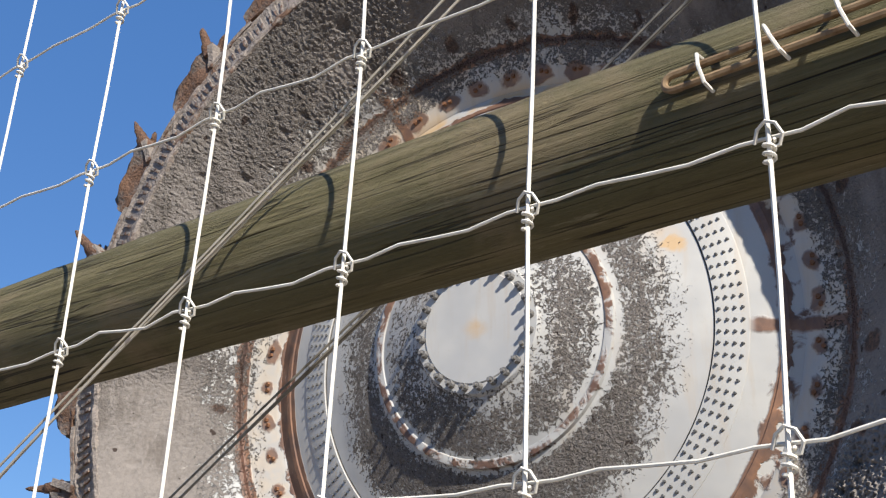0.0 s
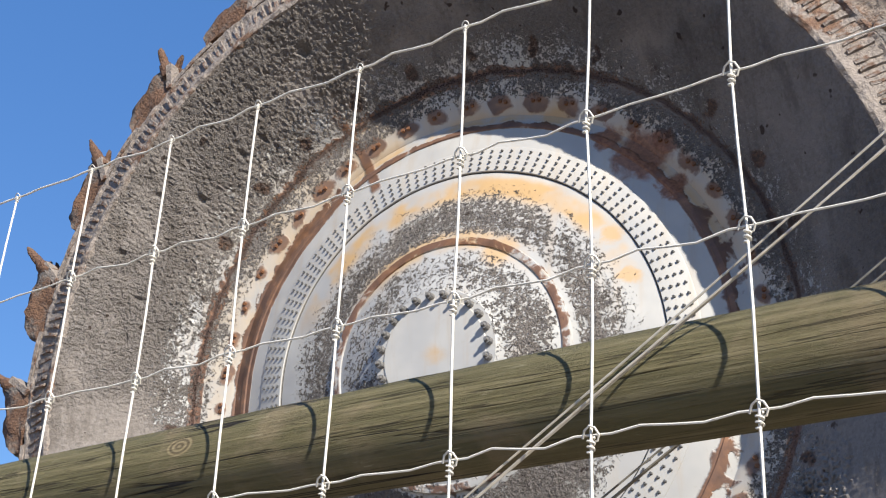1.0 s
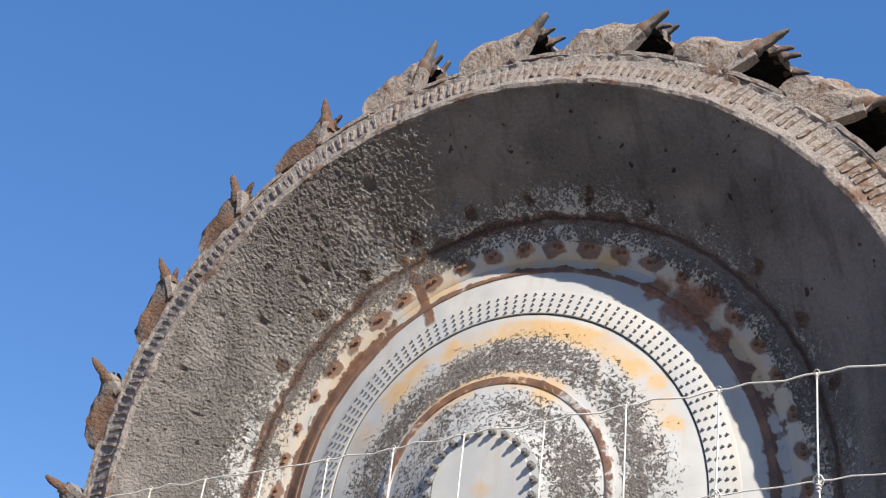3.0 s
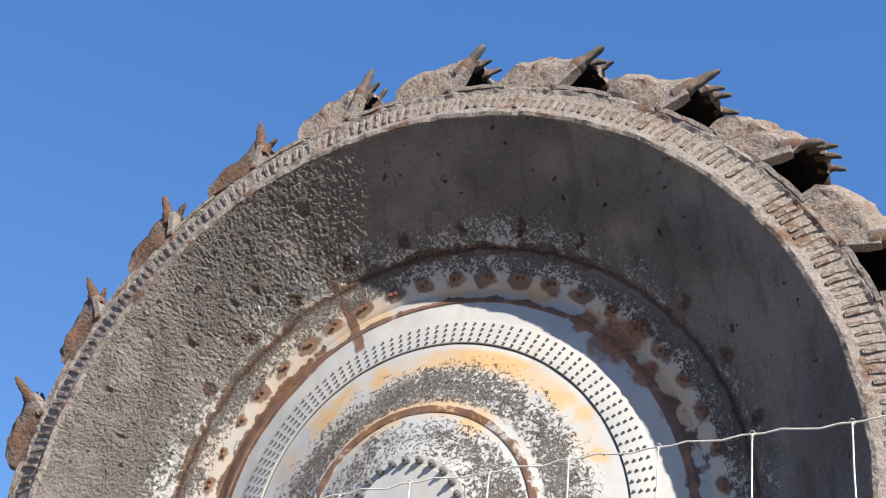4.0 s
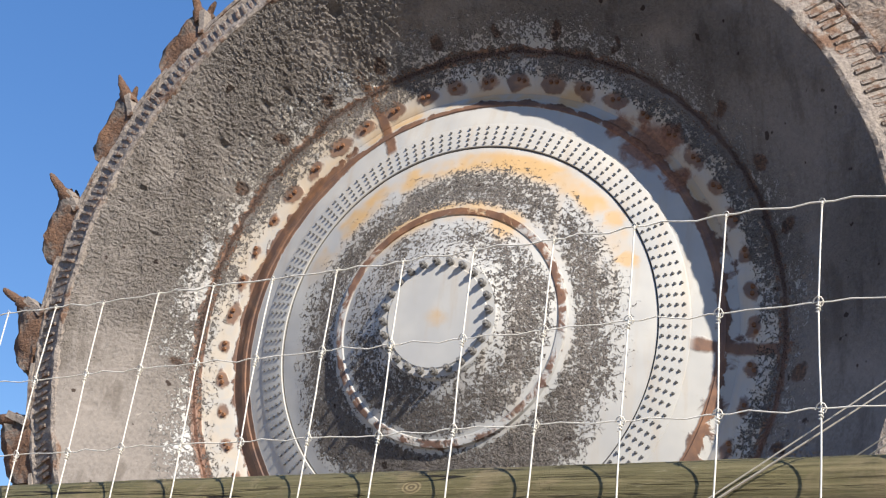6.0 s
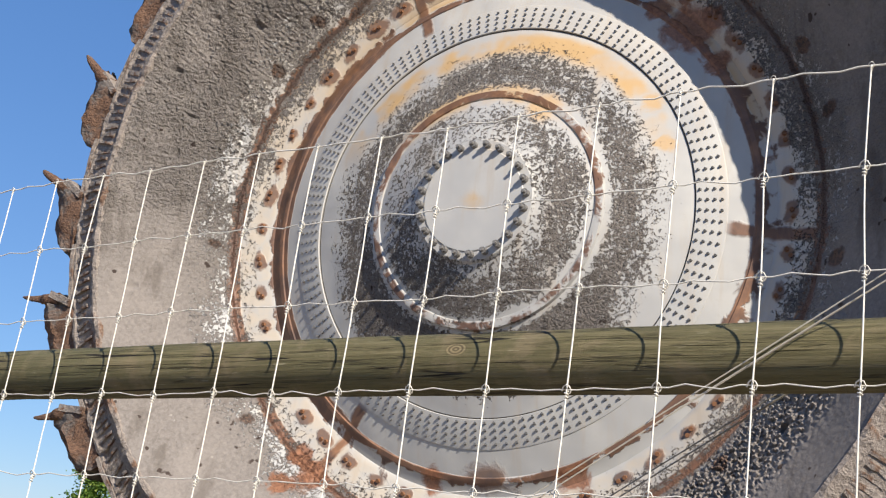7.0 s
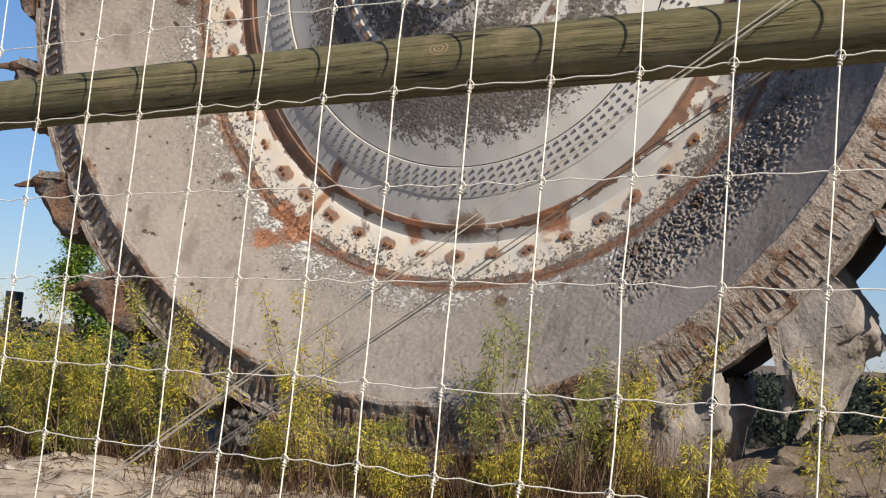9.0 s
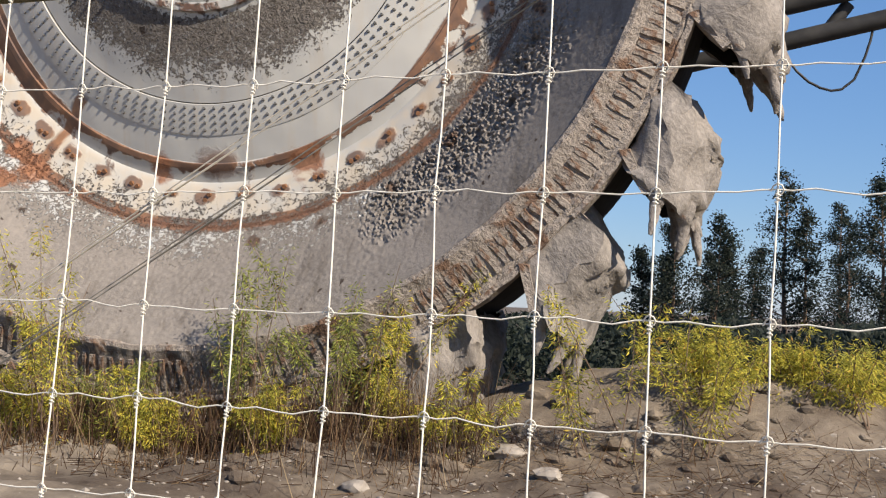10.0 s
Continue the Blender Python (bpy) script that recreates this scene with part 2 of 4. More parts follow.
    blot = calc(nt, "SQRT", calc(nt, "ADD", calc(nt, "MULTIPLY", bx, bx), calc(nt, "MULTIPLY", br, br)))
    blot = calc(nt, "MULTIPLY", step(nt, calc(nt, "ADD", blot, calc(nt, "MULTIPLY", calc(nt, "SUBTRACT", n_mid, 0.5), 0.22)), 0.095, 0.055), step(nt, n_big, 0.44, 0.50, 0.0, 0.9))
    col = blend(nt, blot, col, blend(nt, step(nt, n_fine, 0.4, 0.62), (0.055, 0.04, 0.034), (0.15, 0.085, 0.055)))
    # gap inside the stud ring: its step's shade painted as a dark line
    step_shade_line = calc(nt, "ABSOLUTE", calc(nt, "SUBTRACT", r, 2.209))
    col = blend(nt, calc(nt, "MULTIPLY", step(nt, step_shade_line, 0.010, 0.004), 0.8), col, (0.07, 0.06, 0.05))
    nt.links.new(col, bsdf.inputs["Base Color"])
    nt.links.new(step(nt, mud, 0, 1, 0.5, 0.95), bsdf.inputs["Roughness"])
    lumps = grain(nt, vec, 34.0, 4, 0.55, 0.3)
    patch = step(nt, grain(nt, vec, 0.7, 3), 0.4, 0.62, 0.25, 1.0)
    rough_k = calc(nt, "MAXIMUM", step(nt, r, 3.6, 3.2), calc(nt, "MULTIPLY", patch, step(nt, z, -1.0, 0.8, 0.10, 1.0)))
    cracked = grain(nt, vec, 15.0, 5, 0.65, 1.0)
    lumps = calc(nt, "MULTIPLY", calc(nt, "ADD", calc(nt, "MULTIPLY", lumps, 1.3), calc(nt, "MULTIPLY", cracked, 1.7)), rough_k)
    relief(nt, bsdf, calc(nt, "ADD", calc(nt, "MULTIPLY", mud, calc(nt, "ADD", 0.35, lumps)), calc(nt, "MULTIPLY", iron, 0.15)), 0.05)
    return mat


def caked_mud(name, tint=1.0, rust=0.0, bump=0.02, scale=7.0, warm=0.0):
    """Dried mud on steel, with rusty patches."""
    mat, nt, bsdf = material(name, 0.95)
    vec = coords(nt)
    a, b = grain(nt, vec, scale, 6, 0.65, 0.3), grain(nt, vec, scale * 5, 5, 0.6)
    big = grain(nt, vec, scale * 0.18, 3)
    shade = lambda c, k: tuple(v * k * tint * w for v, w in zip(c, (1 + warm, 1.0, 1 - warm)))
    col = ramp(nt, a, [(0.3, shade(MUD_A, 1.0)), (0.68, shade(MUD_B, 1.0))])
    col = blend(nt, step(nt, b, 0.35, 0.75), col, shade(MUD_B, 1.18))
    if rust:
        rc = ramp(nt, b, [(0.3, (0.085, 0.045, 0.03)), (0.7, (0.20, 0.105, 0.058))])
        mask = step(nt, calc(nt, "ADD", calc(nt, "MULTIPLY", big, 0.6), calc(nt, "MULTIPLY", a, 0.4)), 0.60 - rust * 0.25, 0.66 - rust * 0.2)
        col = blend(nt, calc(nt, "MULTIPLY", mask, 0.85), col, rc)
    nt.links.new(col, bsdf.inputs["Base Color"])
    relief(nt, bsdf, calc(nt, "ADD", calc(nt, "MULTIPLY", a, 1.0), calc(nt, "MULTIPLY", b, 0.35)), bump)
    return mat


def log_wood():
    """Weathered, pressure-treated green pine with long drying cracks."""
    mat, nt, bsdf = material("green_pine_log", 0.8)
    vec = coords(nt)
    fibre, streak = grain(nt, coords(nt, (2.2, 95, 95)), 1.6, 7, 0.75, 0.08), grain(nt, coords(nt, (0.8, 20, 20)), 1.5, 4, 0.6, 0.1)
    blot, big, fleck = grain(nt, vec, 7.0, 5, 0.65, 0.5), grain(nt, vec, 1.6, 3), grain(nt, coords(nt, (6, 60, 60)), 2.2, 5, 0.7, 0.15)
    crack = calc(nt, "MULTIPLY", step(nt, calc(nt, "ABSOLUTE", calc(nt, "SUBTRACT", grain(nt, coords(nt, (0.32, 16, 16)), 1.5, 3, 0.5, 0.05), 0.5)), 0.0075, 0.003), step(nt, grain(nt, vec, 2.6, 2), 0.44, 0.48))
    col = ramp(nt, fibre, [(0.34, (0.098, 0.086, 0.040)), (0.5, (0.152, 0.132, 0.064)), (0.66, (0.23, 0.196, 0.106))])
    col = blend(nt, step(nt, streak, 0.42, 0.62, 0.0, 0.6), col, (0.128, 0.114, 0.054))
    col = blend(nt, step(nt, blot, 0.52, 0.66, 0.0, 0.6), col, (0.25, 0.195, 0.115))
    col = blend(nt, step(nt, big, 0.48, 0.64, 0.0, 0.45), col, (0.100, 0.102, 0.050))
    col = blend(nt, step(nt, fleck, 0.56, 0.64, 0.0, 0.4), col, (0.055, 0.046, 0.024))
    col = blend(nt, step(nt, fleck, 0.38, 0.30, 0.0, 0.45), col, (0.40, 0.36, 0.24))
    knot = nt.nodes.new("ShaderNodeTexVoronoi")
    knot.inputs["Scale"].default_value = 3.1
    nt.links.new(coords(nt, (1.0, 1.6, 1.6)), knot.inputs["Vector"])
    rings = calc(nt, "SINE", calc(nt, "MULTIPLY", knot.outputs["Distance"], 260))
    kmask = step(nt, knot.outputs["Distance"], 0.075, 0.05)
    col = blend(nt, calc(nt, "MULTIPLY", kmask, 0.8), col, ramp(nt, step(nt, rings, -1, 1), [(0, (0.12, 0.09, 0.05)), (1, (0.34, 0.27, 0.15))]))
    hair = calc(nt, "MULTIPLY", step(nt, calc(nt, "ABSOLUTE", calc(nt, "SUBTRACT", grain(nt, coords(nt, (0.8, 42, 42)), 1.3, 3, 0.5, 0.1), 0.5)), 0.010, 0.002), 0.6)
    crack = calc(nt, "MAXIMUM", crack, hair)
    col = blend(nt, crack, col, (0.02, 0.016, 0.01))
    nt.links.new(col, bsdf.inputs["Base Color"])
    relief(nt, bsdf, calc(nt, "SUBTRACT", calc(nt, "MULTIPLY", fibre, 0.9), crack), 0.007)
    return mat


def plain(name, a, b, rough, metal=0.0, scale=30.0, bump=0.001, island=False):
    """Two close colours broken up by noise, with a fine relief."""
    mat, nt, bsdf = material(name, rough, metal)
    vec = coords(nt)
    n = grain(nt, vec, scale, 5)
    col = ramp(nt, n, [(0.32, a), (0.68, b)])
    if island:
        col = blend(nt, step(nt, random_of(nt, True), 0, 1, 0.0, 0.5), col, tuple(v * 0.55 for v in a))
    nt.links.new(col, bsdf.inputs["Base Color"])
    relief(nt, bsdf, n, bump)
    return mat


def leafy(name, stops):
    """Leaves that differ one by one and let some light through."""
    mat, nt, bsdf = material(name, 0.6)
    col = ramp(nt, random_of(nt, True), stops)
    nt.links.new(col, bsdf.inputs["Base Color"])
    thin = nt.nodes.new("ShaderNodeBsdfTranslucent")
    nt.links.new(col, thin.inputs["Color"])
    mix = nt.nodes.new("ShaderNodeMixShader")
    mix.inputs[0].default_value = 0.5
    nt.links.new(bsdf.outputs[0], mix.inputs[1])
    nt.links.new(thin.outputs[0], mix.inputs[2])
    nt.links.new(mix.outputs[0], nt.nodes["Material Output"].inputs["Surface"])
    return mat


def soil():
    """Dry pale crust over dark, damp earth, with grit."""
    mat, nt, bsdf = material("earth", 0.97)
    vec = coords(nt)
    big, mid, fine = grain(nt, vec, 0.35, 4, 0.6, 0.4), grain(nt, vec, 2.4, 5, 0.65, 0.3), grain(nt, vec, 26, 5, 0.7)
    col = ramp(nt, calc(nt, "ADD", calc(nt, "MULTIPLY", big, 0.55), calc(nt, "MULTIPLY", mid, 0.45)), [(0.40, (0.050, 0.034, 0.025)), (0.5, (0.105, 0.08, 0.06)), (0.60, (0.185, 0.15, 0.115))])
    col = blend(nt, step(nt, fine, 0.35, 0.75, 0.0, 0.35), col, (0.14, 0.11, 0.085))
    col = blend(nt, step(nt, fine, 0.66, 0.74), col, (0.32, 0.285, 0.24))
    sep = nt.nodes.new("ShaderNodeSeparateXYZ")
    nt.links.new(vec, sep.inputs[0])
    dry = step(nt, calc(nt, "ADD", sep.outputs["X"], calc(nt, "MULTIPLY", big, 4.0)), -3.6, -5.4, 0.0, 0.8)
    dry = calc(nt, "MULTIPLY", dry, calc(nt, "MULTIPLY", calc(nt, "MULTIPLY", step(nt, sep.outputs["Y"], 3.5, 5.5), step(nt, sep.outputs["Y"], 11.5, 9.5)), step(nt, sep.outputs["X"], -22, -15)))
    # unseen ground near the camera, paled as an added reflector for warm bounce
    dry = calc(nt, "MAXIMUM", dry, step(nt, sep.outputs["Y"], 6.2, 5.2, 0.0, 0.45))
    heap = calc(nt, "MULTIPLY", calc(nt, "MULTIPLY", step(nt, calc(nt, "ADD", sep.outputs["Y"], mid), 9.0, 9.9, 0.0, 0.18), step(nt, sep.outputs["Y"], 14, 12)), calc(nt, "MULTIPLY", step(nt, sep.outputs["X"], -5, -4), step(nt, sep.outputs["X"], 2.5, 1)))
    dry = calc(nt, "MAXIMUM", dry, heap)
    col = blend(nt, dry, col, ramp(nt, mid, [(0.35, (0.24, 0.20, 0.155)), (0.6, (0.42, 0.36, 0.285))]))
    nt.links.new(col, bsdf.inputs["Base Color"])
    relief(nt, bsdf, calc(nt, "ADD", mid, calc(nt, "MULTIPLY", fine, 0.4)), 0.03)
    return mat


PAINT = wheel_paint()
MUD_ROUGH = caked_mud("caked_mud", 1.0, 0.10, 0.025, 6.0)
MUD_RUST = caked_mud("rusty_mud", 1.08, 0.42, 0.08, 5.0, 0.09)
RUSTY_PLATE = caked_mud("rusty_plate", 0.62, 0.80, 0.06, 7.0)
MUD_RIM = caked_mud("rim_mud", 1.12, 0.32, 0.06, 7.0, 0.04)
TOOTH_RUST = caked_mud("rusty_tooth", 0.55, 0.40, 0.012, 9.0)
STEEL_DIRTY = plain("dusty_steel", (0.13, 0.125, 0.12), (0.26, 0.25, 0.24), 0.6, 0.2, 25, 0.004)
BLACK_STEEL = plain("black_steel", (0.018, 0.018, 0.02), (0.045, 0.043, 0.042), 0.55, 0.0, 4, 0.002)
# near black: the shade inside the buckets, put into the colour
CAVITY_SHADE = plain("cavity_shade", (0.012, 0.011, 0.011), (0.03, 0.027, 0.025), 0.95, 0.0, 6, 0.01)
STUD = plain("painted_stud", (0.07, 0.07, 0.07), (0.15, 0.148, 0.145), 0.55, 0.0, 40, 0.001)
WOOD = log_wood()
WIRE = plain("galvanised_wire", (0.60, 0.57, 0.50), (0.76, 0.72, 0.64), 0.55, 0.0, 60, 0.0004)
# brace wire behind the rail: a darker copy, shade put into the colour
WIRE_SHADED = plain("shaded_brace_wire", (0.16, 0.15, 0.13), (0.28, 0.26, 0.22), 0.6, 0.2, 60, 0.0004)
WIRE_DULL = plain("dull_brace_wire", (0.44, 0.40, 0.33), (0.62, 0.57, 0.48), 0.5, 0.25, 60, 0.0004)
ROD = plain("weathered_rod", (0.14, 0.085, 0.045), (0.30, 0.21, 0.12), 0.8, 0.0, 70, 0.001)
CUTTER = plain("dull_grey_metal", (0.05, 0.05, 0.043), (0.15, 0.145, 0.13), 0.55, 0.3, 20, 0.004)
RUST_WIRE = plain("rusted_iron", (0.12, 0.055, 0.03), (0.25, 0.12, 0.06), 0.85, 0.0, 70, 0.001)
EARTH = soil()
# dark brown soil, deepened by the shade of the bank's crevices
SHADED_BANK = plain("shaded_bank_earth", (0.022, 0.014, 0.010), (0.085, 0.058, 0.042), 0.95, 0.0, 18, 0.02)
STONE = plain("pale_stone", (0.21, 0.18, 0.15), (0.34, 0.30, 0.26), 0.9, 0.0, 14, 0.01)
BARK = plain("bark", (0.10, 0.065, 0.045), (0.20, 0.14, 0.10), 0.9, 0.0, 30, 0.003, True)
STRAW = leafy("dry_stalks", [(0.0, (0.035, 0.018, 0.011)), (0.55, (0.11, 0.06, 0.034)), (0.85, (0.24, 0.15, 0.08)), (1.0, (0.46, 0.36, 0.22))])
WILLOW = leafy("willow_leaves", [(0.0, (0.13, 0.13, 0.03)), (0.35, (0.37, 0.36, 0.065)), (0.65, (0.60, 0.54, 0.09)), (0.88, (0.74, 0.62, 0.10)), (0.94, (0.50, 0.30, 0.06)), (1.0, (0.24, 0.14, 0.06))])
OLIVE = leafy("olive_leaves", [(0.0, (0.10, 0.115, 0.035)), (0.5, (0.26, 0.29, 0.075)), (0.9, (0.42, 0.44, 0.10)), (1.0, (0.45, 0.28, 0.08))])
GREEN = leafy("green_leaves", [(0.0, (0.06, 0.12, 0.022)), (0.6, (0.15, 0.26, 0.045)), (1.0, (0.30, 0.36, 0.07))])
# near-black leaves: the wood edge's shade is put into their colour
SHADED_LEAVES = leafy("dark_leaves", [(0.0, (0.010, 0.016, 0.013)), (0.6, (0.024, 0.034, 0.026)), (1.0, (0.07, 0.082, 0.058))])
PURPLE = leafy("dark_red_leaves", [(0.0, (0.02, 0.014, 0.018)), (1.0, (0.065, 0.042, 0.05))])

# ---- mesh helpers ----


def part(name, bm, mat, parent=None, label="", smooth=False, crease=32):
    """Links a bmesh as one mesh object under a thing or a part."""
    me = bpy.data.meshes.new(name)
    bm.to_mesh(me)
    bm.free()
    me.materials.append(mat)
    if smooth:
        me.shade_smooth()
        me.set_sharp_from_angle(angle=radians(crease))
    ob = new(name, me)
    ob.parent = parent
    if label:
        ob["label"] = label
    return ob


def again(ob, m, parent=None):
    """Another part on the same mesh, at the pose m in its parent."""
    o = new(ob.name.split(".")[0], ob.data)
    o.parent = parent or ob.parent
    o.matrix_local = m
    return o


def thing(name, m, label, category, group="", kind=""):
    return tagged(place(new(name), m), label, category, group, kind)


def place(ob, m):
    ob.matrix_world = m
    return ob


def lathe(profile, segs, wobble=None):
    """A sheet turned round the y axis: profile of (radius, y)."""
    bm = bmesh.new()
    rings = []
    for r, y in profile:
        ring = []
        for i in range(segs):
            a = math.tau * i / segs
            dr, dy = wobble(r, a, y) if wobble else (0, 0)
            ring.append(bm.verts.new(((r + dr) * math.cos(a), y + dy, (r + dr) * math.sin(a))))
        rings.append(ring)
    for p, q in zip(rings, rings[1:]):
        for i in range(segs):
            j = (i + 1) % segs
            bm.faces.new((p[i], p[j], q[j], q[i]))
    return bm


def box(bm, lo, hi, taper=0.0):
    """A box from lo to hi; its y-min end is drawn in by taper."""
    v = []
    for y in (lo[1], hi[1]):
        t = taper if y == lo[1] else 0
        for x, z in ((lo[0] + t, lo[2] + t), (hi[0] - t, lo[2] + t), (hi[0] - t, hi[2] - t), (lo[0] + t, hi[2] - t)):
            v.append(bm.verts.new((x, y, z)))
    for f in ((0, 1, 2, 3), (7, 6, 5, 4), (0, 4, 5, 1), (1, 5, 6, 2), (2, 6, 7, 3), (3, 7, 4, 0)):
        bm.faces.new([v[i] for i in f])


def tube(bm, pts, radii, sides=6, cap=True):
    """A tube through the points; radii is one number or one a point."""
    pts = [Vector(p) for p in pts]
    if not isinstance(radii, (list, tuple)):
        radii = [radii] * len(pts)
    rings, side = [], None
    for i, p in enumerate(pts):
        d = (pts[min(i + 1, len(pts) - 1)] - pts[max(i - 1, 0)]).normalized()
        if side is None:
            side = d.cross(Vector((0, 0, 1)) if abs(d.z) < 0.9 else Vector((1, 0, 0))).normalized()
        side = (side - d * side.dot(d)).normalized()
        up = d.cross(side)
        rings.append([bm.verts.new(p + (side * math.cos(a) + up * math.sin(a)) * radii[i]) for a in (math.tau * k / sides for k in range(sides))])
    for p, q in zip(rings, rings[1:]):
        for k in range(sides):
            bm.faces.new((p[k], p[(k + 1) % sides], q[(k + 1) % sides], q[k]))
    if cap:
        bm.faces.new(rings[0][::-1])
        bm.faces.new(rings[-1])
    return bm


def lump(bm, verts, amount, scale, seed=0.0):
    """Pushes the vertices about by noise."""
    for v in verts:
        v.co += noise.noise_vector(v.co * scale + Vector((seed, seed * 2, -seed))) * amount


def rock(bm, c, size, seed, flat=0.6):
    made = bmesh.ops.create_icosphere(bm, subdivisions=2, radius=1.0)["verts"]
    for v in made:
        n = noise.noise(v.co * 1.4 + Vector((seed, 0, seed))) * 0.45 + noise.noise(v.co * 3.5 + Vector((0, seed, 0))) * 0.16
        v.co = Vector(c) + Vector((v.co.x * size, v.co.y * size * 0.85, v.co.z * size * flat)) * (1 + n)

# ---- ground ----


def ground_z(x, y):
    """Nearly level, a bank under the wheel, a heap beyond it on the sunny side."""
    along = (x - WHEEL_C.x) * RIGHT.x + (y - WHEEL_C.y) * RIGHT.y
    off = (x - WHEEL_C.x) * AWAY.x + (y - WHEEL_C.y) * AWAY.y
    z = 0.20 * math.exp(-((off + 0.2) / 2.2) ** 2) * (0.55 + 0.45 / (1 + math.exp(max(-50.0, min(50.0, -(along + 3.0))))))
    z += 0.72 * math.exp(-((along - 4.5) / 1.9) ** 2 - ((off + 0.1) / 1.2) ** 2)
    z += 0.38 * math.exp(-((along - 6.4) / 1.2) ** 2 - ((off - 0.3) / 1.3) ** 2)
    near = math.exp(-((off + 0.5) / 9) ** 2 - (along / 14) ** 2)
    p = Vector((x, y, 0))
    z += near * (0.12 * noise.noise(p * 0.8) + 0.07 * noise.noise(p * 2.2) + 0.035 * noise.noise(p * 5.5))
    z -= 0.36 * math.exp(-((along + 0.8) / 4.2) ** 2 - ((off + 0.7) / 0.55) ** 2)
    return z


def axis_steps(centre, fine, half, far):
    """Coordinates fine round the centre, then wider and wider."""
    out, x, s = [], 0.0, fine
    while x < far:
        out.append(x)
        if x > half:
            s *= 1.35
        x += s
    return sorted({centre + v for v in out} | {centre - v for v in out})


bm = bmesh.new()
xs, ys = axis_steps(-6.0, 0.13, 9.0, 2600), axis_steps(6.0, 0.13, 7.0, 2600)
grid = [[bm.verts.new((x, y, ground_z(x, y))) for x in xs] for y in ys]
for p, q in zip(grid, grid[1:]):
    for i in range(len(xs) - 1):
        bm.faces.new((p[i], p[i + 1], q[i + 1], q[i]))
ground = part("ground", bm, EARTH, smooth=True)
tagged(ground, "dry trampled earth with a bank under the wheel", "ground", kind="structure")

# ---- bucket wheel ----
WHEEL_M = Matrix(((RIGHT.x, AWAY.x, UP.x, WHEEL_C.x), (RIGHT.y, AWAY.y, UP.y, WHEEL_C.y), (RIGHT.z, AWAY.z, UP.z, WHEEL_C.z), (0, 0, 0, 1)))
wheel = thing("bucket_wheel", WHEEL_M, "huge mud-caked excavator bucket wheel with a rusty white centre", "bucket wheel")


def turned(deg, r, y, tilt=0.0):
    """The pose of a piece at an angle round the axle: its x is clockwise, its z points outward."""
    a = radians(deg)
    out = Vector((math.cos(a), 0, math.sin(a)))
    tan = Vector((math.sin(a), 0, -math.cos(a)))
    m = Matrix(((tan.x, 0, out.x, out.x * r), (0, 1, 0, y), (tan.z, 0, out.z, out.z * r), (0, 0, 0, 1)))
    return m @ pose(0, 0, 0, tilt)


def dish_wobble(r, a, y):
    p = Vector((r * math.cos(a), 0, r * math.sin(a)))
    deg = math.degrees(a) % 360
    k = max(0.0, min(1.0, (deg - 99) / 5)) * max(0.25, min(1.0, (192 - deg) / 35 + 0.25)) if deg < 300 else 0.0
    k = max(k, 2.4 * max(0.0, min(1.0, (deg - 295) / 8)) * max(0.0, min(1.0, (4.3 - r) / 0.3)) * max(0.0, min(1.0, (345 - deg) / 10)))
    k = (0.22 + k) * max(0.0, min(1.0, (r - 3.45) / 0.2))
    d = noise.noise(p * 4.0) * 0.005 + noise.noise(p * 12.0) * 0.006 + noise.noise(p * 23.0) * 0.010 + noise.noise(p * 38.0) * 0.021 - max(0.0, noise.noise(p * 6.0 + Vector((9, 9, 9))) - 0.48) * 0.14
    return 0.0, -k * d


def sag(r, a, y):
    p = Vector((r * math.cos(a), y, r * math.sin(a)))
    return 0.0, noise.noise(p * 5) * 0.006


span = lambda a, b, n: [(a[0] + (b[0] - a[0]) * i / n, a[1] + (b[1] - a[1]) * i / n) for i in range(n + 1)]
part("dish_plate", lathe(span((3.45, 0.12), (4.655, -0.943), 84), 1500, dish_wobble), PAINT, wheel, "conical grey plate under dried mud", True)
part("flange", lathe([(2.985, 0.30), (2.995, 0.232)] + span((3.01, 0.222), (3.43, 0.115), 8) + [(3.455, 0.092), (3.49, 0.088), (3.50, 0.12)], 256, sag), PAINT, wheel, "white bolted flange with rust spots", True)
part("outer_disc", lathe(span((2.528, 0.072), (2.80, 0.165), 4) + [(2.815, 0.156), (2.865, 0.172), (2.88, 0.190), (3.0, 0.236)], 256, sag), PAINT, wheel, "sloping white ring with a rusty joint", True)
part("stud_ring", lathe([(2.211, 0.035), (2.214, 0.002), (2.224, -0.012), (2.52, 0.058), (2.532, 0.066), (2.537, 0.17)], 256), PAINT, wheel, "white sloping ring set with rows of studs", True)
part("inner_disc", lathe(span((1.335, -0.29), (2.205, 0.008), 14), 256, sag), PAINT, wheel, "white cone flecked with dried mud", True)
part("rust_ring", lathe([(1.24, -0.32), (1.255, -0.345), (1.30, -0.345), (1.335, -0.335), (1.345, -0.28)], 256, sag), PAINT, wheel, "rusty raised ring", True)
part("inner_cone", lathe(span((0.68, -0.57), (1.25, -0.33), 10), 200, sag), PAINT, wheel, "white cone flecked with dried mud", True)
part("hub_collar", lathe([(0.55, -0.61), (0.665, -0.605), (0.69, -0.58), (0.70, -0.54)], 160), PAINT, wheel, "bolt circle round the hub", True)
bm = lathe([(0.0005, -0.625), (0.30, -0.625), (0.562, -0.622), (0.570, -0.615), (0.570, -0.56)], 128)
part("hub_plate", bm, PAINT, wheel, "clean white hub cover with an orange stain", True)

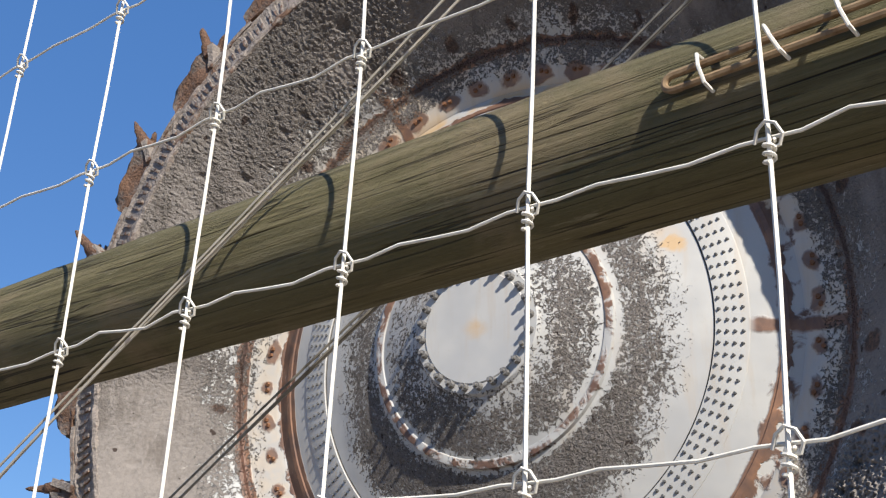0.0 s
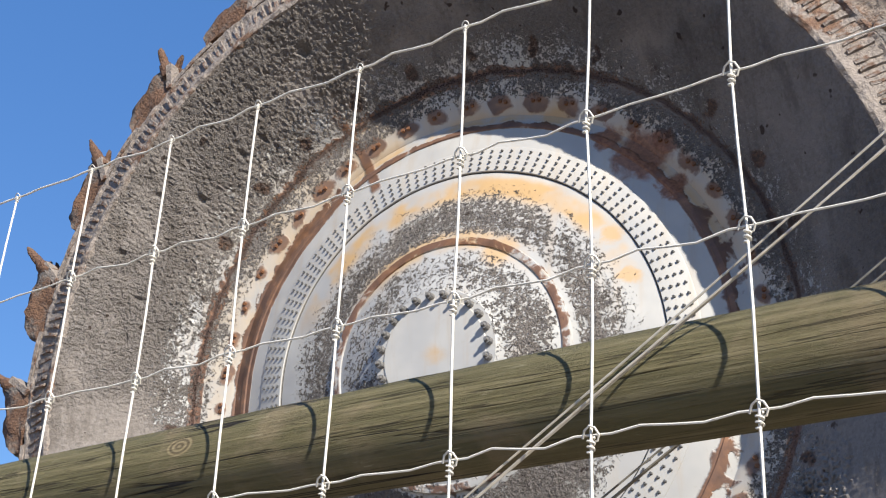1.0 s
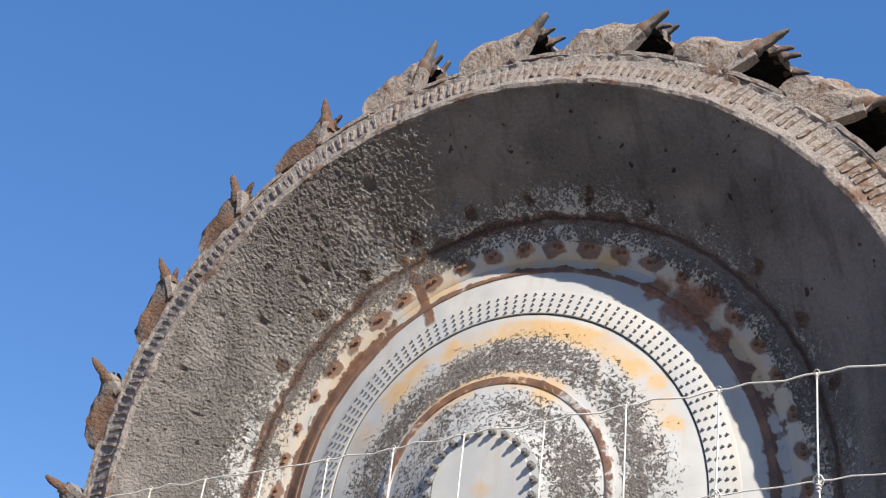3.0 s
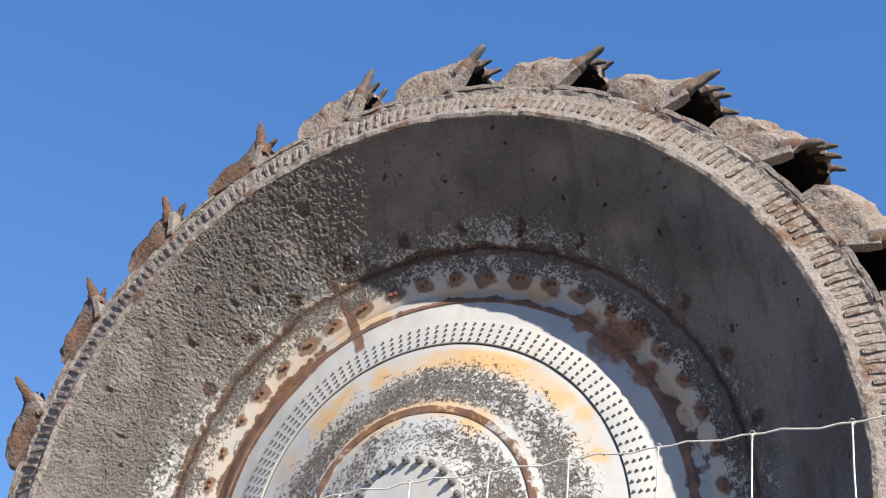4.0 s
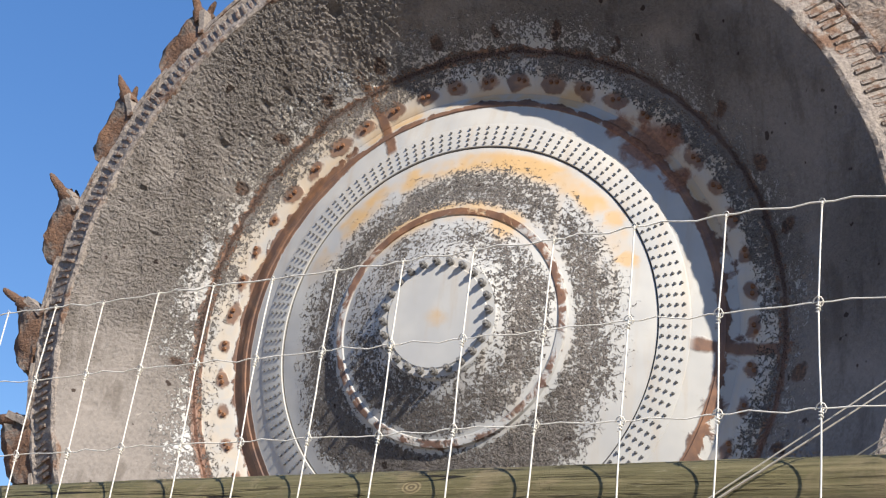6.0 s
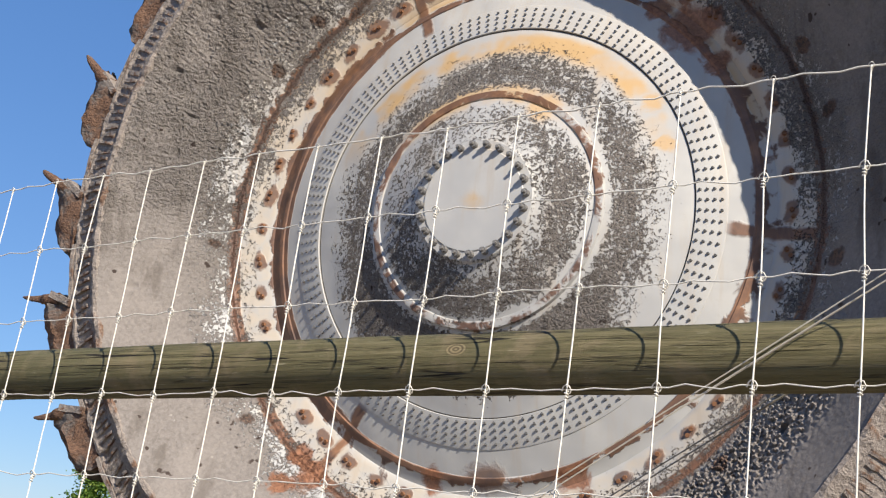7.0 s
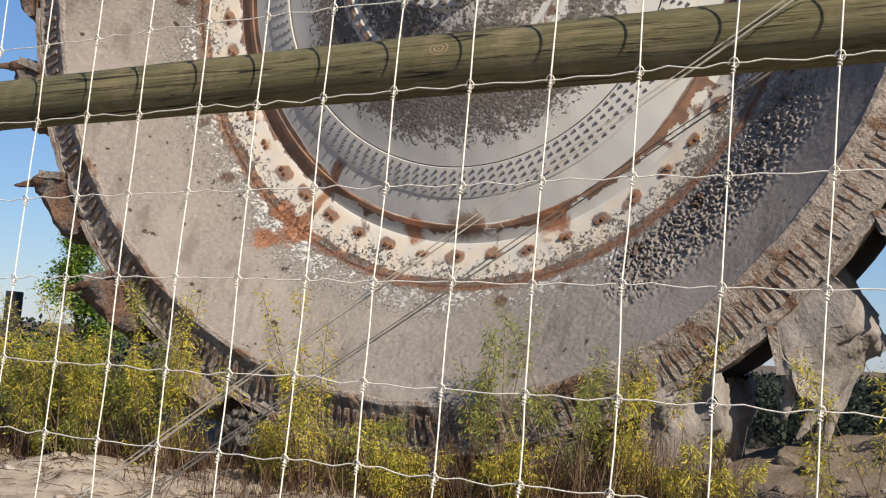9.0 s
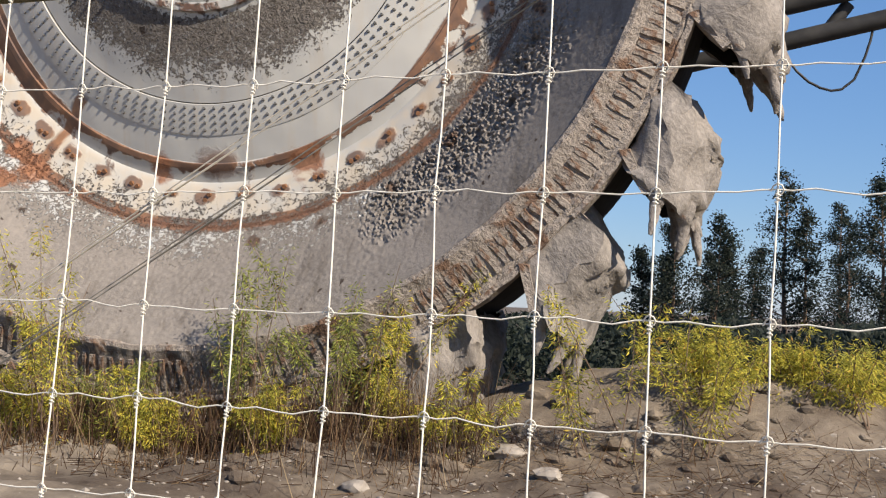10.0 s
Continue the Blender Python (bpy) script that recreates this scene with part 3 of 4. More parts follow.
# hub bolts
bm = bmesh.new()
bmesh.ops.create_cone(bm, cap_ends=True, segments=10, radius1=0.041, radius2=0.037, depth=0.085, matrix=pose(0, -0.035, 0, 90))
bmesh.ops.create_cone(bm, cap_ends=True, segments=8, radius1=0.022, radius2=0.018, depth=0.05, matrix=pose(0, -0.095, 0, 90))
hub_bolt = part("hub_bolt", bm, STEEL_DIRTY, wheel, "grey dusty hub bolt")
hub_bolt.matrix_local = turned(4, 0.605, -0.60)
for i in range(1, 24):
    again(hub_bolt, turned(4 + i * 15, 0.605, -0.60), wheel)

# rows of studs
bm = bmesh.new()
bmesh.ops.create_cone(bm, cap_ends=True, segments=7, radius1=0.0155, radius2=0.0135, depth=0.05, matrix=pose(0, 0.004, 0, 90))
stud = part("stud", bm, STUD, wheel, "short grey stud")
stud.matrix_local = turned(0, 2.262, -0.006, 14)
rest = bmesh.new()
for row in range(4):
    for i in range(132):
        m = turned(i * 360 / 132, 2.262 + row * 0.072, -0.006 + row * 0.0178, 14)
        if row == 0 and i == 0:
            continue
        if row < 2 or i < 36:
            again(stud, m, wheel)
        else:
            bmesh.ops.create_cone(rest, cap_ends=True, segments=7, radius1=0.0155, radius2=0.0135, depth=0.05, matrix=m @ pose(0, 0.004, 0, 90))
tagged(part("studding", rest, STUD, wheel, "outer rows of short grey studs"), kind="stuff")

# flange bolts
bm = bmesh.new()
bmesh.ops.create_cone(bm, cap_ends=True, segments=6, radius1=0.026, radius2=0.024, depth=0.03, matrix=pose(-0.03, -0.005, 0, 90))
bmesh.ops.create_cone(bm, cap_ends=True, segments=6, radius1=0.026, radius2=0.024, depth=0.03, matrix=pose(0.04, -0.005, 0.02, 90))
flange_bolt = part("flange_bolt", bm, RUST_WIRE, wheel, "pair of rusty bolt heads")
flange_bolt.matrix_local = turned(0, 3.14, 0.178, -14.3)
for i in range(1, 48):
    again(flange_bolt, turned(i * 7.5, 3.14, 0.178, -14.3) @ pose(0, 0, 0, 0, random.uniform(-40, 40)), wheel)

# rim: a ribbed band with a raised outer edge, and the drum behind it
rim_wob = lambda r, a, y: (noise.noise(Vector((r * math.cos(a) * 3, y * 3, r * math.sin(a) * 3))) * 0.018, noise.noise(Vector((r * math.cos(a) * 6, 7, r * math.sin(a) * 6))) * 0.022 + noise.noise(Vector((r * math.cos(a) * 17, 3, r * math.sin(a) * 17))) * 0.014)
part("rim_band", lathe([(4.63, -0.90), (4.655, -0.955), (4.70, -0.965), (4.76, -0.93), (4.80, -0.90), (5.05, -0.80), (5.10, -0.815), (5.14, -0.80), (5.15, -0.74)], 1400, rim_wob), MUD_RIM, wheel, "mud-caked rim band", True)
# the drum's black stands in for shade in the hollow between buckets
part("drum", lathe([(5.14, -0.76), (5.15, -0.3), (5.15, 0.72), (5.05, 0.77)], 240, rim_wob), CAVITY_SHADE, wheel, "steel drum under the buckets, blackened as the hollow's shade", True)
part("back_plate", lathe([(5.06, 0.76), (3.4, 0.62), (0.0005, 0.62)], 96), MUD_ROUGH, wheel, "back plate of the wheel", True)
for variant in range(6):
    bm = bmesh.new()
    box(bm, (-0.030, -0.026, -0.16), (0.030, 0.05, 0.145), 0.010)
    bmesh.ops.subdivide_edges(bm, edges=[e for e in bm.edges if e.calc_length() > 0.15], cuts=3)
    lump(bm, bm.verts, 0.022, 9, variant * 3.7)
    rib = part("rib", bm, MUD_RIM, wheel, "short mud-caked radial rib")
    for i in range(variant, 300, 6):
        m = turned(i * 1.2 + random.uniform(-0.16, 0.16), 4.93, -0.85) @ pose(0, 0, 0, -20, random.uniform(-4, 4)) @ Matrix.Diagonal((random.uniform(0.8, 1.15) * (1.22 if 285 < i * 1.2 < 345 else 1.0), random.uniform(0.35, 1.1) * (0.55 if 285 < i * 1.2 < 345 else 1.0), random.uniform(0.75, 1.05), 1))
        if i == variant:
            rib.matrix_local = m
        else:
            again(rib, m, wheel)

bm = bmesh.new()
box(bm, (-0.36, -0.05, -0.02), (0.36, 0.14, 0.045), 0.006)
bmesh.ops.subdivide_edges(bm, edges=[e for e in bm.edges if e.calc_length() > 0.3], cuts=4)
for v in bm.verts:
    v.co.z -= v.co.x ** 2 * 0.097
lump(bm, bm.verts, 0.012, 7)
edge_plate = part("edge_plate", bm, MUD_RIM, wheel, "worn steel edge across a bucket's mouth")
for i in range(24):
    m = turned(9.7 + 15 * i - 0.9, 5.14, -0.77)
    if i == 0:
        edge_plate.matrix_local = m
    else:
        again(edge_plate, m, wheel)

# buckets: x runs clockwise (the way the mouth faces), z outward, from the tooth tip's angle
NEAR_Y, FAR_Y = -0.78, 0.70
SIDE = [(-1.00, -0.06), (-0.99, 0.09), (-0.90, 0.18), (-0.64, 0.225), (-0.38, 0.255), (-0.13, 0.315), (-0.12, 0.25), (-0.29, 0.03), (-0.31, -0.06)]
ARCH = (0.0, 0.08, 0.20, 0.25, 0.20, 0.08, 0.0)


def bucket_body(seed, clotted=False):
    """A scoop: two side plates and a bulging back, open at the mouth."""
    bm = bmesh.new()
    ys = [NEAR_Y, NEAR_Y + 0.05, -0.45, -0.1, 0.25, FAR_Y - 0.05, FAR_Y]
    outer = []
    for k, y in enumerate(ys):
        bulge = ARCH[k]
        ring = []
        for x, z in SIDE[:6]:
            s = max(0.0, min(1.0, z / 0.25))
            ring.append(bm.verts.new((x, y, z + bulge * s)))
        outer.append(ring)
    inner = []
    for k, y in enumerate(ys):
        bulge = ARCH[k]
        yy = max(NEAR_Y + 0.07, min(FAR_Y - 0.07, y))
        ring = []
        for x, z in SIDE[:6]:
            s = max(0.0, min(1.0, z / 0.25))
            ring.append(bm.verts.new((x + (0.07 if x < -0.5 else 0.0), yy, max(z, -0.05) - 0.06 * s + bulge * s)))
        inner.append(ring)
    # inner faces take slot 1, the colour that carries the cavity's shade
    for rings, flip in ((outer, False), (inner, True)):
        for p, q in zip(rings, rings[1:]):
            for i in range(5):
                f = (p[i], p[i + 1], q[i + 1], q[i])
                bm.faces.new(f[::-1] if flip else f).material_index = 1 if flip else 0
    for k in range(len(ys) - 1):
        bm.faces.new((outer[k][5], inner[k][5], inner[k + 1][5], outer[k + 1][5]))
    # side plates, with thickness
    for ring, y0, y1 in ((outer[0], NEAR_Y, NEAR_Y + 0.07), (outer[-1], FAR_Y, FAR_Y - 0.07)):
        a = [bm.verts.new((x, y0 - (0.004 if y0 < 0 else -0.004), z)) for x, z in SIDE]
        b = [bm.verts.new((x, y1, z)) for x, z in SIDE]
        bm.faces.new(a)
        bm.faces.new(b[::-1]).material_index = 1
        for i in range(len(SIDE)):
            j = (i + 1) % len(SIDE)
            bm.faces.new((a[i], a[j], b[j], b[i]))
    bmesh.ops.triangulate(bm, faces=[f for f in bm.faces if len(f.verts) > 4])
    bmesh.ops.subdivide_edges(bm, edges=[e for e in bm.edges if e.calc_length() > 0.14], cuts=2, use_grid_fill=True)
    bmesh.ops.recalc_face_normals(bm, faces=bm.faces)
    bmesh.ops.subdivide_edges(bm, edges=[e for e in bm.edges if e.calc_length() > 0.09], cuts=1, use_grid_fill=True)
    if clotted:
        lump(bm, bm.verts, 0.10, 2.2, seed + 1)
        lump(bm, bm.verts, 0.06, 5.0, seed + 4)
    lump(bm, bm.verts, 0.040, 3.2, seed)
    lump(bm, bm.verts, 0.034, 8, seed + 5)
    lump(bm, bm.verts, 0.028, 17, seed + 9)
    lump(bm, bm.verts, 0.014, 37, seed + 2)
    return bm


def bucket_tooth(seed):
    """A blunt, worn digging tooth along x, wide at its root."""
    bm = bmesh.new()
    rings = []
    for x, w, h, z in ((-0.12, 0.088, 0.095, -0.01), (-0.02, 0.092, 0.086, 0.0), (0.07, 0.080, 0.070, 0.004), (0.085, 0.062, 0.056, 0.002), (0.17, 0.056, 0.050, 0.006), (0.26, 0.046, 0.036, 0.0), (0.33, 0.034, 0.020, -0.008)):
        rings.append([bm.verts.new((x, sy * w, z + sz * h)) for sz, sy in ((-1, -0.75), (-0.6, -1), (0.6, -1), (1, -0.75), (1, 0.75), (0.6, 1), (-0.6, 1), (-1, 0.75))])
    for p, q in zip(rings, rings[1:]):
        for i in range(8):
            bm.faces.new((p[i], p[(i + 1) % 8], q[(i + 1) % 8], q[i]))
    bm.faces.new(rings[0][::-1])
    bm.faces.new(rings[-1])
    bmesh.ops.subdivide_edges(bm, edges=[e for e in bm.edges if e.calc_length() > 0.06], cuts=1, use_grid_fill=True)
    lump(bm, bm.verts, 0.022, 6, seed)
    lump(bm, bm.verts, 0.014, 17, seed)
    return bm


def lip_plate(seed):
    """The thick worn plate that edges the mouth on the near side."""
    bm = bmesh.new()
    box(bm, (-0.04, -0.05, -0.03), (0.055, 0.09, 0.30), 0.012)
    bmesh.ops.subdivide_edges(bm, edges=list(bm.edges), cuts=2, use_grid_fill=True)
    lump(bm, bm.verts, 0.02, 7, seed)
    return bm


bodies = {}
teeth = {(False, False): [], (True, False): [], (False, True): []}
lip = None
TOOTH_Y = (-0.72, -0.42, -0.16, 0.12, 0.38, 0.62)
TOOTH_Z = (0.0, 0.19, 0.24, 0.24, 0.18, 0.04)
for i in range(24):
    deg = 9.7 + 15 * i
    fat = 1.5 if deg > 285 else 1.25 if deg < 100 or deg > 150 else 1.1
    m = turned(deg, 5.15, 0) @ Matrix.Diagonal((1.0, 1.0, fat, 1.0))
    old = 100 < deg < 225
    caked = deg > 285
    key = (i % 4, old, caked)
    if key not in bodies:
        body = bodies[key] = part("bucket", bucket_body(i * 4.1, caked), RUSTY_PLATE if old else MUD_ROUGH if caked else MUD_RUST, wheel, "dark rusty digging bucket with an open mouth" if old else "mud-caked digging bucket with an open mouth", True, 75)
        # slot 1: shade of the bucket's inside, as colour
        body.data.materials.append(CAVITY_SHADE)
    else:
        body = again(bodies[key], m, wheel)
    lm = pose(-0.295, NEAR_Y + 0.01, 0.015, 0, 34, 0)
    if lip is None:
        lip = part("lip_plate", lip_plate(3.0), MUD_RIM, body, "thick worn plate at the bucket's mouth", True)
        lip.matrix_local = lm
    else:
        again(lip, lm, body)
    body.matrix_local = m
    for k, y in enumerate(TOOTH_Y):
        first = k == 0 and not caked
        rise = (66 if deg > 100 else 46) if first else 26
        tm = pose(-0.165 + random.uniform(-0.03, 0.03), y, 0.29 + TOOTH_Z[k], 0, -rise + random.uniform(-12, 12), random.uniform(-12, 12)) @ Matrix.Diagonal((1.0, 1.0, 1.0 / fat, 1.0)) @ Matrix.Scale(random.uniform(0.9, 1.1) * (0.98 if first or caked else 0.58), 4)
        spare = teeth[(old, caked)]
        if len(spare) < 3:
            tooth = part("tooth", bucket_tooth(k * 2.3), MUD_ROUGH if caked else RUSTY_PLATE if old else TOOTH_RUST, body, "digging tooth caked with grey mud" if caked else "worn rusty digging tooth", True, 60)
            tooth.matrix_local = tm
            spare.append(tooth)
        else:
            again(spare[(i + k) % 3], tm, body)

# ---- fence ----
# the fence leans a little away from the path
FENCE_M = Matrix(((0.99993, 0.00045, -0.01142, -0.00434), (0.00045, 0.99694, 0.07811, 0.02966), (0.01142, -0.07811, 0.99688, 1.90816), (0, 0, 0, 1)))
MESH_X, COLS = 0.15, range(-44, 13)
LEVELS = [0.487, 0.325, 0.164, 0.0, -0.163, -0.325, -0.489, -0.627, -0.765, -0.90, -1.04, -1.18, -1.32, -1.46, -1.60, -1.74, -1.86]
fence = thing("wire_fence", FENCE_M, "tall knotted galvanised wire mesh fence stretched along a rail", "fence")


def kinks(seed, i):
    return random.Random(seed * 991 + i).uniform(-1, 1)


def knot_at(c, lv):
    """Where a stay and a line wire meet: never quite square."""
    return Vector((c * MESH_X + 0.004 * kinks(3, c * 40 + lv), 0, LEVELS[lv] + 0.0035 * kinks(5, c * 40 + lv)))


for lv, z in enumerate(LEVELS):
    bm, pts = bmesh.new(), []
    for c in COLS:
        k = knot_at(c, lv)
        pts.append(k + Vector((0, 0.003, 0)))
        if c + 1 in COLS:
            n = knot_at(c + 1, lv)
            for f, dz in ((0.12, -0.001), (0.30, 0.0035), (0.5, -0.001), (0.68, -0.004), (0.88, 0.001)):
                pts.append(k.lerp(n, f) + Vector((0, 0.003 + 0.001 * kinks(9, c * 7 + lv), dz * (0.7 + 0.5 * kinks(8, c * 11 + lv)) - 0.003 * math.sin(math.pi * f) * (lv > 5))))
    tube(bm, pts, 0.00112 if lv else 0.0014, 6)
    part("line_wire", bm, WIRE, fence, "", True)
for c in COLS:
    bm = bmesh.new()
    pts = []
    for lv in range(len(LEVELS)):
        k = knot_at(c, lv)
        pts.append(k)
        if lv + 1 < len(LEVELS):
            n = knot_at(c, lv + 1)
            pts.append(k.lerp(n, 0.5) + Vector((0.0016 * kinks(21, c * 31 + lv), 0, 0)))
    tube(bm, pts, 0.0014, 6)
    part("stay_wire", bm, WIRE, fence, "", True)
# a wrapped knot
bm = bmesh.new()
tube(bm, [(0.0042 * math.cos(a), 0.0042 * math.sin(a), -0.004 - 0.0011 * a) for a in (k * 0.7 for k in range(26))], 0.0014, 5)
tube(bm, [(-0.012, 0.002, -0.003), (-0.007, -0.003, 0.005), (0, -0.005, 0.009), (0.007, -0.004, 0.006), (0.010, 0.001, -0.001), (0.006, 0.005, -0.007), (-0.002, 0.005, -0.008)], 0.0015, 5)
knot = part("knot", bm, WIRE, fence, "", True)
first, extra = True, bmesh.new()
for c in COLS:
    for lv in range(len(LEVELS)):
        m = Matrix.Translation(knot_at(c, lv)) @ Matrix.Scale(0.45 if lv == 0 else 0.74, 4)
        if -16 <= c <= 5 and lv < 12:
            if first:
                knot.matrix_local, first = m, False
            else:
                again(knot, m, fence)
        elif c % 2 == 0:
            tube(extra, [m @ Vector((0, 0, -0.004)), m @ Vector((0, 0, -0.022))], 0.005, 5)
tagged(part("far_knot", extra, WIRE, fence), kind="stuff")

# the log rail behind the mesh
bm = bmesh.new()
pts, radii = [], []
for i in range(161):
    x = -7.2 + i * 0.06
    pts.append((x, 0.070 + 0.002 * noise.noise(Vector((x * 0.7, 3, 0))), 0.063 + 0.003 * noise.noise(Vector((x * 0.6, 0, 5)))))
    radii.append(0.0535 + 0.0012 * noise.noise(Vector((x * 2.2, 1, 1))))
tube(bm, pts, radii, 32)
lump(bm, bm.verts, 0.0012, 24)
rail = thing("fence_rail", FENCE_M, "round weathered green pine log rail behind the wire mesh", "rail")
part("log", bm, WOOD, rail, "", True)
bm = bmesh.new()
tube(bm, [(0, 0.012, 0.012), (0.001, 0.003, 0.010), (0.003, 0.0, 0.0), (0.005, 0.003, -0.010), (0.006, 0.012, -0.012)], 0.0012, 6)
staple = part("staple", bm, WIRE, rail, "bright wire staple", True)
staple.matrix_local = pose(0.408, 0.004, 0.060)
for x in (0.452, 0.492, 0.60, 0.75):
    again(staple, pose(x, 0.003, 0.061 + (x - 0.4) * 0.03, 0, random.uniform(-15, 15)), rail)

# the posts that carry it
for k, x in enumerate((2.30, -7.1)):
    bm = bmesh.new()
    tube(bm, [(0, 0, -0.4), (0, 0, 0.6), (0, 0, 1.6), (0, 0, 2.62)], [0.078, 0.076, 0.074, 0.072], 24)
    lump(bm, bm.verts, 0.004, 9, k)
    post = place(part("fence_post", bm, WOOD, None, "", True), Matrix.Translation((x, 0.13 if k == 0 else 0.13, 0)) @ pose(0, 0, 0, -4.4))
    tagged(post, "round weathered pine fence post set in the earth", "post", "fence posts")

# brace wires, in front of and behind the rail; the back strands' shade is in their colour
brace = thing("brace_wire", FENCE_M, "slack twisted double brace wire running slantwise across the fence", "wire")
for y, z0, mat in ((0.009, 0.045, WIRE_DULL), (0.17, 0.045, WIRE_SHADED)):
    for s in (-1, 0, 1):
        bm = bmesh.new()
        pts = []
        for i in range(181):
            x = -3.0 + i * 0.03
            pts.append((x, y + 0.0025 * math.sin(x * 9 + s), z0 + 0.63 * x + s * (0.0055 + 0.0025 * math.sin(x * 2.1 + s)) - 0.004 * (s == 0)))
        tube(bm, pts, 0.00115, 5)
        part("strand", bm, mat, brace, "", True)

# a doubled rusty rod held to the rail by staples
rod = thing("iron_rod", FENCE_M, "doubled rusty iron rod held to the rail by wire staples", "rod")
bm = bmesh.new()
turn = [(0.392 + 0.0065 * math.cos(a), 0.0115, 0.060 + 0.0052 * math.sin(a)) for a in (radians(90 + 22.5 * k) for k in range(9))]
tube(bm, [(1.15, 0.008, 0.078), (0.70, 0.009, 0.072)] + turn + [(0.70, 0.009, 0.061), (1.15, 0.008, 0.066)], 0.0023, 8)
part("bent_rod", bm, ROD, rod, "", True)

# ---- plants ----


def leaf(bm, p, d, size, width, up=None):
    """One pointed leaf of two faces, folded a little along its rib."""
    d = d.normalized()
    side = d.cross(up or Vector((random.uniform(-1, 1), random.uniform(-1, 1), random.uniform(-1, 1)))).normalized()
    n = side.cross(d)
    a, b = bm.verts.new(p), bm.verts.new(p + d * size)
    m = p + d * size * 0.45
    l, r = bm.verts.new(m + side * size * width + n * size * 0.06), bm.verts.new(m - side * size * width + n * size * 0.06)
    bm.faces.new((a, l, b))
    bm.faces.new((a, b, r))


def willow(seed, height, stems, leaves, wide=1.0):
    """Thin upright stems with drooping narrow leaves."""
    rnd = random.Random(seed)
    wood, green = bmesh.new(), bmesh.new()
    for s in range(stems):
        base = Vector((rnd.gauss(0, 0.12) * wide, rnd.gauss(0, 0.10) * wide, -0.15))
        lean = Vector((rnd.gauss(0, 0.22) * wide, rnd.gauss(0, 0.18) * wide, 1)).normalized()
        h = height * rnd.uniform(0.55, 1.0)
        bend = Vector((rnd.gauss(0, 0.12), rnd.gauss(0, 0.12), 0))
        pts = [base + lean * h * f + bend * f * f * h for f in (0, 0.25, 0.5, 0.75, 1.0)]
        tube(wood, pts, [0.009, 0.007, 0.005, 0.004, 0.002], 5, False)
        tufts = [1 - abs(rnd.gauss(0, 0.38)) for _ in range(5)]
        for k in range(leaves):
            f = rnd.choice(tufts) + rnd.gauss(0, 0.05)
            if not 0.12 < f < 1.04:
                continue
            p = base + lean * h * f + bend * f * f * h
            out = Vector((rnd.gauss(0, 1), rnd.gauss(0, 1), rnd.uniform(-0.4, 0.7))).normalized()
            reach = rnd.uniform(0.01, 0.15) * (1.2 - f * 0.7)
            random.seed(seed * 7919 + s * 311 + k)
            leaf(green, p + out * reach, out + Vector((0, 0, rnd.uniform(-1.4, 0.2))), rnd.uniform(0.028, 0.068), rnd.uniform(0.08, 0.13))
    return wood, green


def shrub(name, x, y, seed, height, stems, leaves, mat, label, group="", wide=1.0):
    t = thing(name, pose(x, y, ground_z(x, y)), label, "shrub", group)
    wood, green = willow(seed, height, stems, leaves, wide)
    part("stem", wood, BARK, t)
    part("foliage", green, mat, t)
    return t


rnd = random.Random(11)
# along the foot of the wheel, in its plane's own direction
for i in range(40):
    along = -6.8 + i * 0.31 + rnd.uniform(-0.2, 0.2)
    off = -1.75 + rnd.uniform(-0.45, 0.55)
    if along < -2.0:
        off = -1.45 + rnd.uniform(-0.25, 0.2)
    if along > 2.9 and i % 3 or -2.3 < along < -1.0:
        continue
    tall = (0.95 if along < -4.0 else 1.05 if along < 2.8 else 0.85) * (1.95 if rnd.random() < 0.36 else rnd.uniform(0.55, 1.05))
    p = WHEEL_C + RIGHT * along + AWAY * off
    shrub("willow_shrub", p.x, p.y, 100 + i, tall, rnd.randint(6, 11), 330, OLIVE if i % 3 == 1 else WILLOW, "yellowing willow shrub growing at the foot of the wheel", "shrubs by the wheel")
for i in range(30):
    along, off = rnd.uniform(-10.5, -4.6), rnd.uniform(-1.0, 1.3)
    p = WHEEL_C + RIGHT * along + AWAY * off
    shrub("willow_shrub", p.x, p.y, 300 + i, rnd.uniform(0.6, 1.15) * (1.1 if off > -0.4 else 0.6), 14, 340, GREEN if i % 3 == 0 else WILLOW, "dense yellow-green shrub on the bank beside the wheel", "shrubs on the bank", 2.0)
for i in range(7):
    along, off = 5.1 + 0.40 * i, rnd.uniform(-0.7, 0.9)
    p = WHEEL_C + RIGHT * along + AWAY * off
    shrub("willow_shrub", p.x, p.y, 400 + i, rnd.uniform(0.5, 0.95), 12, 300, WILLOW, "bright yellow-green shrub on the earth heap", "shrubs on the heap", 1.8)

for i in range(14):
    p = WHEEL_C + RIGHT * rnd.uniform(-6.2, -2.0) + AWAY * rnd.uniform(0.9, 2.4)
    shrub("willow_shrub", p.x, p.y, 500 + i, rnd.uniform(0.6, 1.1), 9, 240, OLIVE, "olive-green shrub in the shade behind the wheel", "shrubs behind the wheel")

